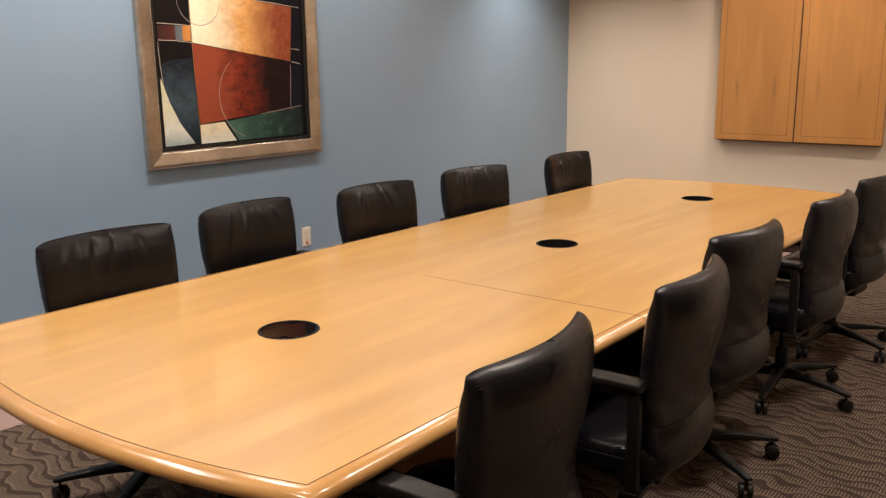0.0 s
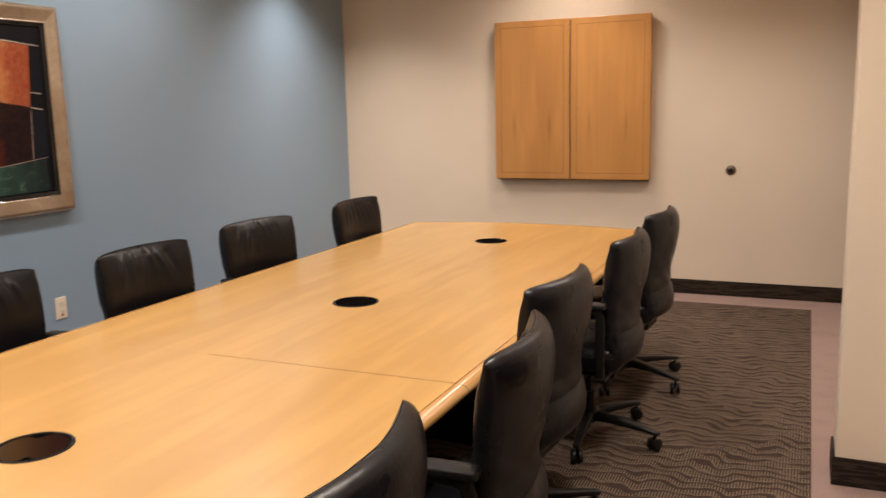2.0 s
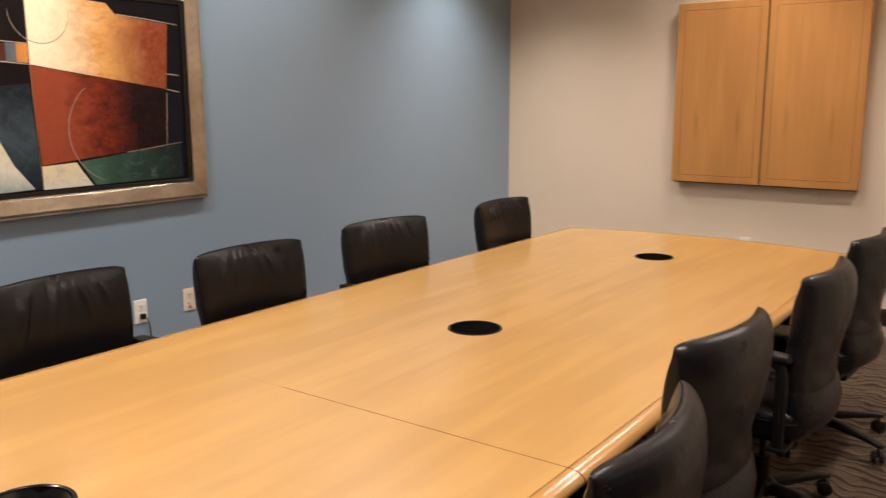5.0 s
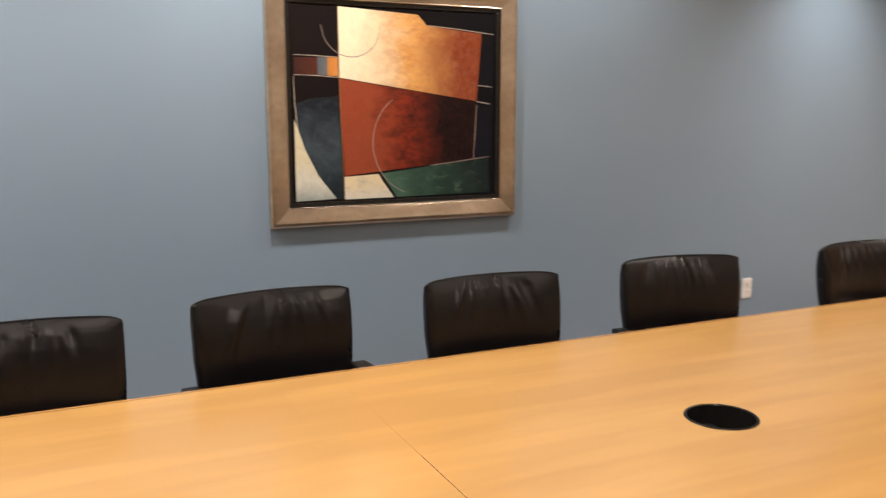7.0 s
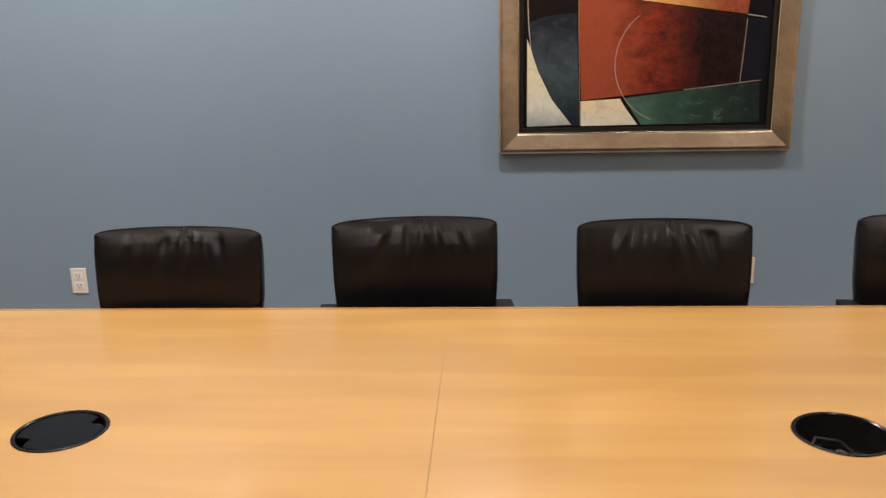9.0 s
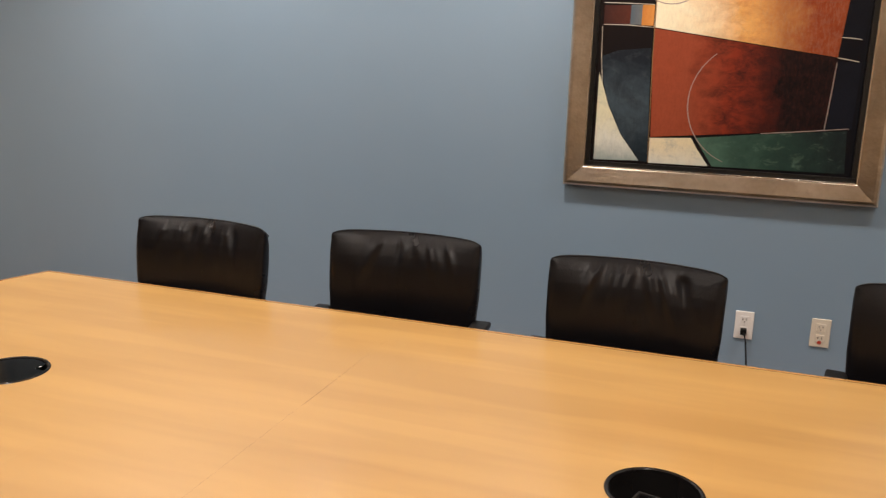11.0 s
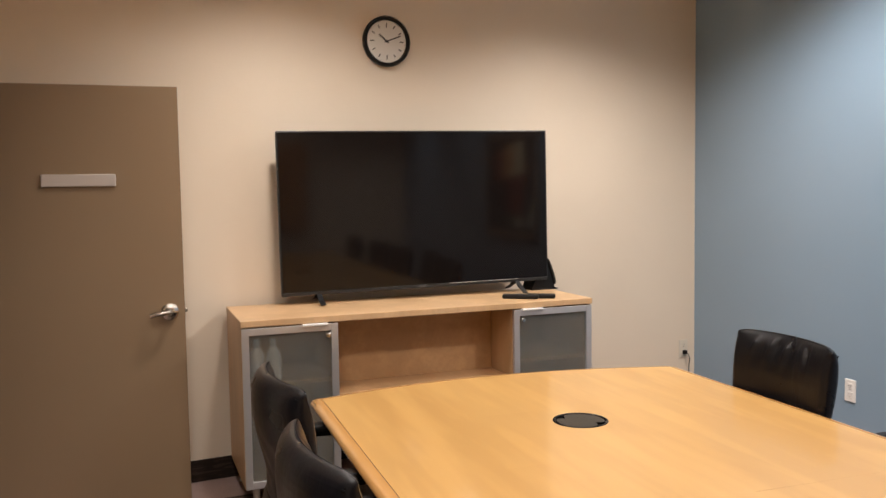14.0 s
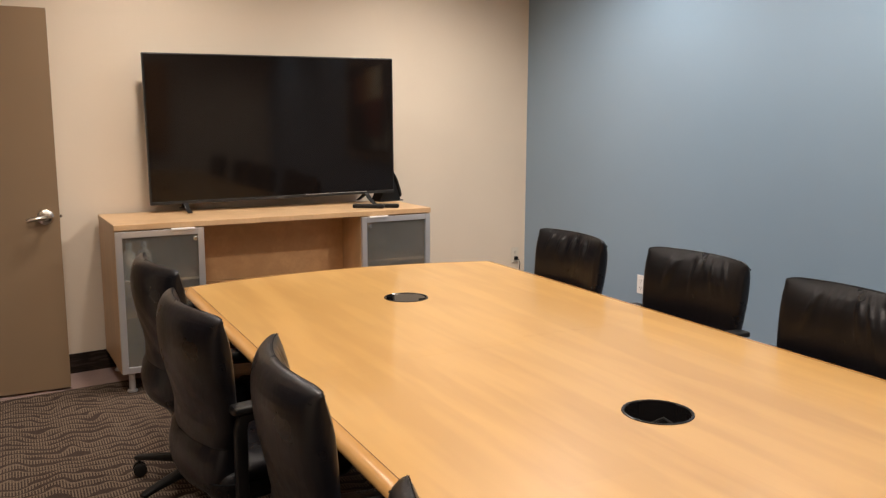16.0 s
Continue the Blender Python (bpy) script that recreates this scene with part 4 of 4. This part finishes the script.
# ---- sockets ----
def socket(m, label, style="white", plug=False):
    """A wall socket; its face looks along local -y."""
    mt = WHITE_PLASTIC if style == "white" else IVORY
    s = empty("wall_socket", m, label, "socket")
    part("cover_plate", box(-0.038, 0.038, -0.006, 0, -0.062, 0.062, 0.003), mt, s)
    for z in (-0.024, 0.024):
        f = part("outlet", box(-0.018, 0.018, -0.008, -0.005, z - 0.017, z + 0.017, 0.002), mt, s)
        for x in (-0.0075, 0.0075):
            part("slot", box(x - 0.0014, x + 0.0014, -0.0086, -0.0078, z - 0.002, z + 0.008), SLOT, f)
        part("slot", lathe([(0.0026, -0.0086), (0.0026, -0.0078)], 10, "y", (0, 0, z - 0.009)), SLOT, f)
    if style == "red":
        part("red_mark", lathe([(0.008, -0.0092), (0.008, -0.0086)], 16, "y", (0, 0, -0.040)), RED, s, "small red mark")
    part("screw", lathe([(0.003, -0.0072), (0.003, -0.006)], 10, "y"), ALU, s)
    if plug:
        part("plug", box(-0.013, 0.013, -0.034, -0.0088, -0.038, -0.010, 0.004), BLACK, s, "black plug")
        x = 0.02 if style == "white" else 0.01
        part("cord", tube([(0, -0.03, -0.026), (0.004, -0.048, -0.03), (0.012, -0.055, -0.06), (x, -0.05, -0.12), (x + 0.012, -0.04, -0.22), (x + 0.012, -0.035, -0.385)], 0.0034, 8), BLACK, s, "black power cord", True)
    return s


socket(pose(0.494, 0, 0.433), "ivory wall socket with a small red mark", "red")
socket(pose(0.191, 0, 0.428), "white wall socket with a black plug and cord", "white", True)
socket(pose(-2.626, 0, 0.403), "white wall socket on the blue wall")
socket(pose(2.30, 0, 0.442), "white wall socket on the blue wall")
socket(pose(NE[0], -2.01, 0.452, 0, 0, -90), "white wall socket on the beige end wall")
WEST = Matrix.Translation((NW[0], 0, 0)) @ pose(0, 0, 0, 0, 0, math.degrees(LEAN) + 90)   # local x runs north along the media wall, local -y into the room
socket(WEST @ pose(-0.105, -0.002, 0.40), "ivory wall socket with a black cord near the corner", "ivory", True)


# ---- clock ----
def clock():
    c = empty("wall_clock", WEST @ pose(-2.308, 0, 2.384), "round white wall clock with a black rim", "clock")
    part("rim", lathe([(0.140, 0.0), (0.143, -0.012), (0.143, -0.030), (0.136, -0.040), (0.124, -0.036), (0.120, -0.024), (0.120, -0.010)], 56, "y"), BLACK, c, "black plastic rim", True)
    f = part("dial", lathe([(0.119, -0.009), (0.119, -0.022)], 56, "y"), FACE, c, "white dial")
    for k in range(12):
        a = radians(30 * k)
        l = 0.020 if k % 3 == 0 else 0.014
        bm = box(-0.003, 0.003, -0.0236, -0.0222, 0.098 - l, 0.102)
        bmesh.ops.rotate(bm, cent=(0, 0, 0), matrix=Matrix.Rotation(a, 3, "Y"), verts=bm.verts[:])
        part("hour_bar", bm, SLOT, f)
    for ang, ln, w in ((-52, 0.060, 0.0042), (68, 0.090, 0.003)):
        bm = box(-w, w, -0.0262, -0.0245, -0.015, ln)
        bmesh.ops.rotate(bm, cent=(0, 0, 0), matrix=Matrix.Rotation(radians(ang), 3, "Y"), verts=bm.verts[:])
        part("clock_pointer", bm, SLOT, f)
    part("hub", lathe([(0.007, -0.022), (0.007, -0.028)], 16, "y"), SLOT, f)


clock()

# ---- credenza ----
CRED = Matrix.Translation((-3.030, -3.209, 0)) @ pose(0, 0, 0, 0, 0, 2.3 + 90)  # origin: front south corner; x runs north, y to the wall
CL, CD, CT = 1.888, 0.580, 0.93


def credenza():
    c = empty("credenza", CRED, "light maple credenza with two frosted glass doors and an open bay", "sideboard")
    part("top", box(0, CL, 0.0, CD, CT - 0.03, CT, 0.002), CREDENZA_UP, c)
    b0, b1 = 0.12, CT - 0.031
    for x0, x1 in ((0.0, 0.47), (1.410, CL)):
        u = part("cabinet_body", box(x0 + 0.002, x0 + 0.02, 0.022, CD, b0, b1, 0.001), CREDENZA_UP, c)
        part("side", box(x1 - 0.02, x1 - 0.002, 0.022, CD, b0, b1, 0.001), CREDENZA_UP, u)
        part("bottom", box(x0 + 0.021, x1 - 0.021, 0.022, CD - 0.012, b0, b0 + 0.018, 0.001), CREDENZA_UP, u)
        part("back", box(x0 + 0.021, x1 - 0.021, CD - 0.012, CD, b0, b1), CREDENZA_UP, u)
        for z in (0.40, 0.60):
            part("shelf", box(x0 + 0.021, x1 - 0.021, 0.05, CD - 0.013, z, z + 0.018, 0.001), CREDENZA_UP, u)
        d = part("door", frame_mesh(x0 + 0.004, x1 - 0.004, 0.0, 0.020, b0 + 0.002, b1 - 0.006, 0.034), ALU, c, "aluminium framed door")
        part("pane", box(x0 + 0.036, x1 - 0.036, 0.009, 0.014, b0 + 0.034, b1 - 0.038), FROST, d, "frosted glass pane")
        right = x0 < 0.5
        kx = x1 - 0.055 if right else x0 + 0.055
        part("knob", lathe([(0.006, 0.0), (0.006, -0.006), (0.013, -0.010), (0.013, -0.020), (0.009, -0.024), (0.0, -0.024)], 18, "y", (kx, 0.008, b1 - 0.062)), CHROME, d, "round chrome knob", True)
        px = x1 - 0.18 if right else x0 + 0.05
        part("pull_tab", box(px, px + 0.125, -0.012, 0.010, b1 - 0.012, b1 - 0.0005, 0.003), WHITE_PLASTIC, d, "white edge pull")
        for x, y in ((x0 + 0.06, 0.07), (x1 - 0.06, 0.07), (x0 + 0.06, CD - 0.07), (x1 - 0.06, CD - 0.07)):
            part("leg", lathe([(0.028, 0.004), (0.028, 0.012), (0.017, 0.018), (0.017, 0.10), (0.030, 0.112), (0.030, 0.12)], 18, "z", (x, y, 0)), ALU, c, "round aluminium leg", True)
    # bay boards use the darker maple that carries the recess's shade
    part("bay_back", box(0.471, 1.409, 0.290, 0.302, 0.30, b1), CREDENZA_SHADED, c)
    part("bay_shelf", box(0.471, 1.409, 0.03, 0.289, 0.505, 0.535, 0.001), CREDENZA_SHADED, c)
    part("bay_shelf", box(0.471, 1.409, 0.03, 0.289, 0.30, 0.33, 0.001), CREDENZA_SHADED, c)


def frame_mesh(x0, x1, y0, y1, z0, z1, w):
    """A rectangular door frame standing in the xz plane."""
    bm = bmesh.new()
    add_box(bm, x0, x0 + w, y0, y1, z0, z1, 0.002)
    add_box(bm, x1 - w, x1, y0, y1, z0, z1, 0.002)
    add_box(bm, x0 + w, x1 - w, y0 + 0.0005, y1 - 0.0005, z0, z0 + w, 0.002)
    add_box(bm, x0 + w, x1 - w, y0 + 0.0005, y1 - 0.0005, z1 - w, z1, 0.002)
    return bm


credenza()


def bottle(m):
    b = empty("bottle", m, "pale bottle inside the frosted cabinet", "bottle", "bottles in the credenza")
    part("body", lathe([(0.001, 0), (0.034, 0.0), (0.036, 0.01), (0.036, 0.12), (0.028, 0.15), (0.014, 0.165), (0.014, 0.185)], 20), WHITE_PLASTIC, b, "", True)
    part("cap", lathe([(0.016, 0.183), (0.016, 0.205), (0.0, 0.205)], 16), WHITE_PLASTIC, b, "", True)


for x in (0.085, 0.165):
    bottle(CRED @ pose(x, 0.10, 0.618))


# ---- television ----
TVW, TVH, TVB = 1.566, 0.878, 0.988
TV = Matrix.Translation((-3.540, -1.372, 0)) @ pose(0, 0, 0, 0, 0, 90 + 0.6) @ pose(0, 0, 0.006, 0.35, -0.65, 0)  # origin: north edge; local -x runs south, local -y into the room


def television():
    t = empty("television", TV, "large flat black television, switched off, on the credenza", "television")
    part("housing", box(-TVW, 0, 0.0, 0.035, TVB, TVB + TVH, 0.004), BEZEL, t)
    part("electronics_box", box(-TVW + 0.25, -0.25, 0.035, 0.075, TVB + 0.05, TVB + 0.5, 0.012), BEZEL, t)
    part("screen", box(-TVW + 0.008, -0.008, -0.0025, 0.002, TVB + 0.020, TVB + TVH - 0.008, 0.001), SCREEN, t, "dark glossy screen")
    part("bottom_trim", box(-TVW + 0.004, -0.004, -0.005, 0.001, TVB + 0.001, TVB + 0.019, 0.002), BEZEL, t)
    part("maker_badge", box(-TVW / 2 - 0.025, -TVW / 2 + 0.025, -0.0062, -0.0045, TVB + 0.006, TVB + 0.014), GREY, t, "small grey badge")
    part("trim_strip", box(-0.62, -0.20, -0.0062, -0.0045, TVB + 0.0165, TVB + 0.0195), ALU, t, "thin silver strip")
    for x in (-TVW + 0.20, -0.20):
        f = bmesh.new()
        for y, s in ((-0.125, 1), (0.15, 1)):
            rings = []
            for k, z in ((0.0, TVB + 0.012), (0.4, TVB - 0.022), (1.0, CT + 0.002 - 0.01134 * x)):
                rings.append([(x + a, 0.017 + (y - 0.017) * k + b, z) for a, b in rounded_rect(0.014, 0.011, 0.005, 2)])
            loft(f, rings)
        part("foot", f, BEZEL, t, "splayed black foot")


television()


def remote(m, ln, label):
    r = empty("remote_control", m, label, "remote", "remotes on the credenza")
    part("body", box(-0.024, 0.024, -ln / 2, ln / 2, 0, 0.024, 0.008, 3), BLACK, r)
    for i in range(5):
        for x in (-0.010, 0.0, 0.010):
            part("button", box(x - 0.003, x + 0.003, -ln / 2 + 0.025 + i * 0.022, -ln / 2 + 0.031 + i * 0.022, 0.024, 0.0253, 0.0006), SLOT, r)


remote(CRED @ pose(1.530, 0.155, CT + 0.0005, 0, 0, 52), 0.20, "slim black remote control on the credenza")
remote(CRED @ pose(1.638, 0.125, CT + 0.0005, 0, 0, 60), 0.16, "short black remote control on the credenza")


def desk_phone():
    """A steep desk set whose keys look along the credenza, toward the blue wall."""
    p = empty("desk_phone", CRED @ pose(1.822, 0.522, CT, 0, 0, 97), "black desk telephone on its stand beside the television", "telephone")
    foot, head = Vector((0, -0.085, 0.014)), Vector((0, -0.022, 0.188))
    along = head - foot
    out = Vector((0, -along.z, along.y)).normalized()
    bm = bmesh.new()
    loft(bm, [[(x, -0.09, 0.0), (x, 0.075, 0.0), (x, 0.075, 0.010), (x, -0.004, 0.180), (x, -0.022, 0.188), (x, -0.085, 0.014)] for x in (-0.055, 0.055)])
    part("body", bm, BLACK, p)

    def plate(x0, x1, a, b, lift):
        bm = bmesh.new()
        loft(bm, [[Vector((x, 0, 0)) + foot + along * k + out * d for x, k in ((x0, a), (x1, a), (x1, b), (x0, b))] for d in (-0.002, lift)])
        return bm

    bm = bmesh.new()
    loft(bm, [[foot + along * k + out * (0.012 + bow) + Vector((-0.034 + a, 0, 0)) + out * b for a, b in rounded_rect(0.017, 0.010, 0.007, 3)] for k, bow in ((0.06, 0.0), (0.14, 0.006), (0.28, 0.010), (0.72, 0.010), (0.86, 0.006), (0.95, 0.0))])
    part("receiver", bm, BLACK, p, "", True)
    part("display", plate(-0.012, 0.050, 0.66, 0.92, 0.003), GREY, p, "grey display")
    for r in range(4):
        for c in range(3):
            part("key", plate(-0.010 + 0.020 * c, 0.005 + 0.020 * c, 0.12 + 0.12 * r, 0.20 + 0.12 * r, 0.003), GREY, p)
    part("cord", tube([(-0.05, -0.07, 0.012), (-0.08, -0.09, 0.006), (-0.085, -0.02, 0.006), (-0.05, 0.05, 0.006)], 0.003, 6), BLACK, p, "", True)


desk_phone()


# ---- ceiling downlights ----
def downlight(x, y):
    d = empty("ceiling_downlight", pose(x, y, CEIL), "round recessed ceiling downlight, switched on", "downlight", "ceiling downlights")
    bm = bmesh.new()
    loft(bm, [circle(0, 0, z, r, 40) for r, z in ((0.105, -0.0005), (0.105, -0.006), (0.085, -0.009), (0.083, -0.001))], cap=False)
    part("trim_ring", bm, WHITE_PLASTIC, d, "white trim ring", True)
    part("lens", lathe([(0.082, -0.0015), (0.082, -0.004)], 40), GLOW, d, "glowing lens")


for x, y, *_ in DOWNLIGHTS:
    downlight(x, y)
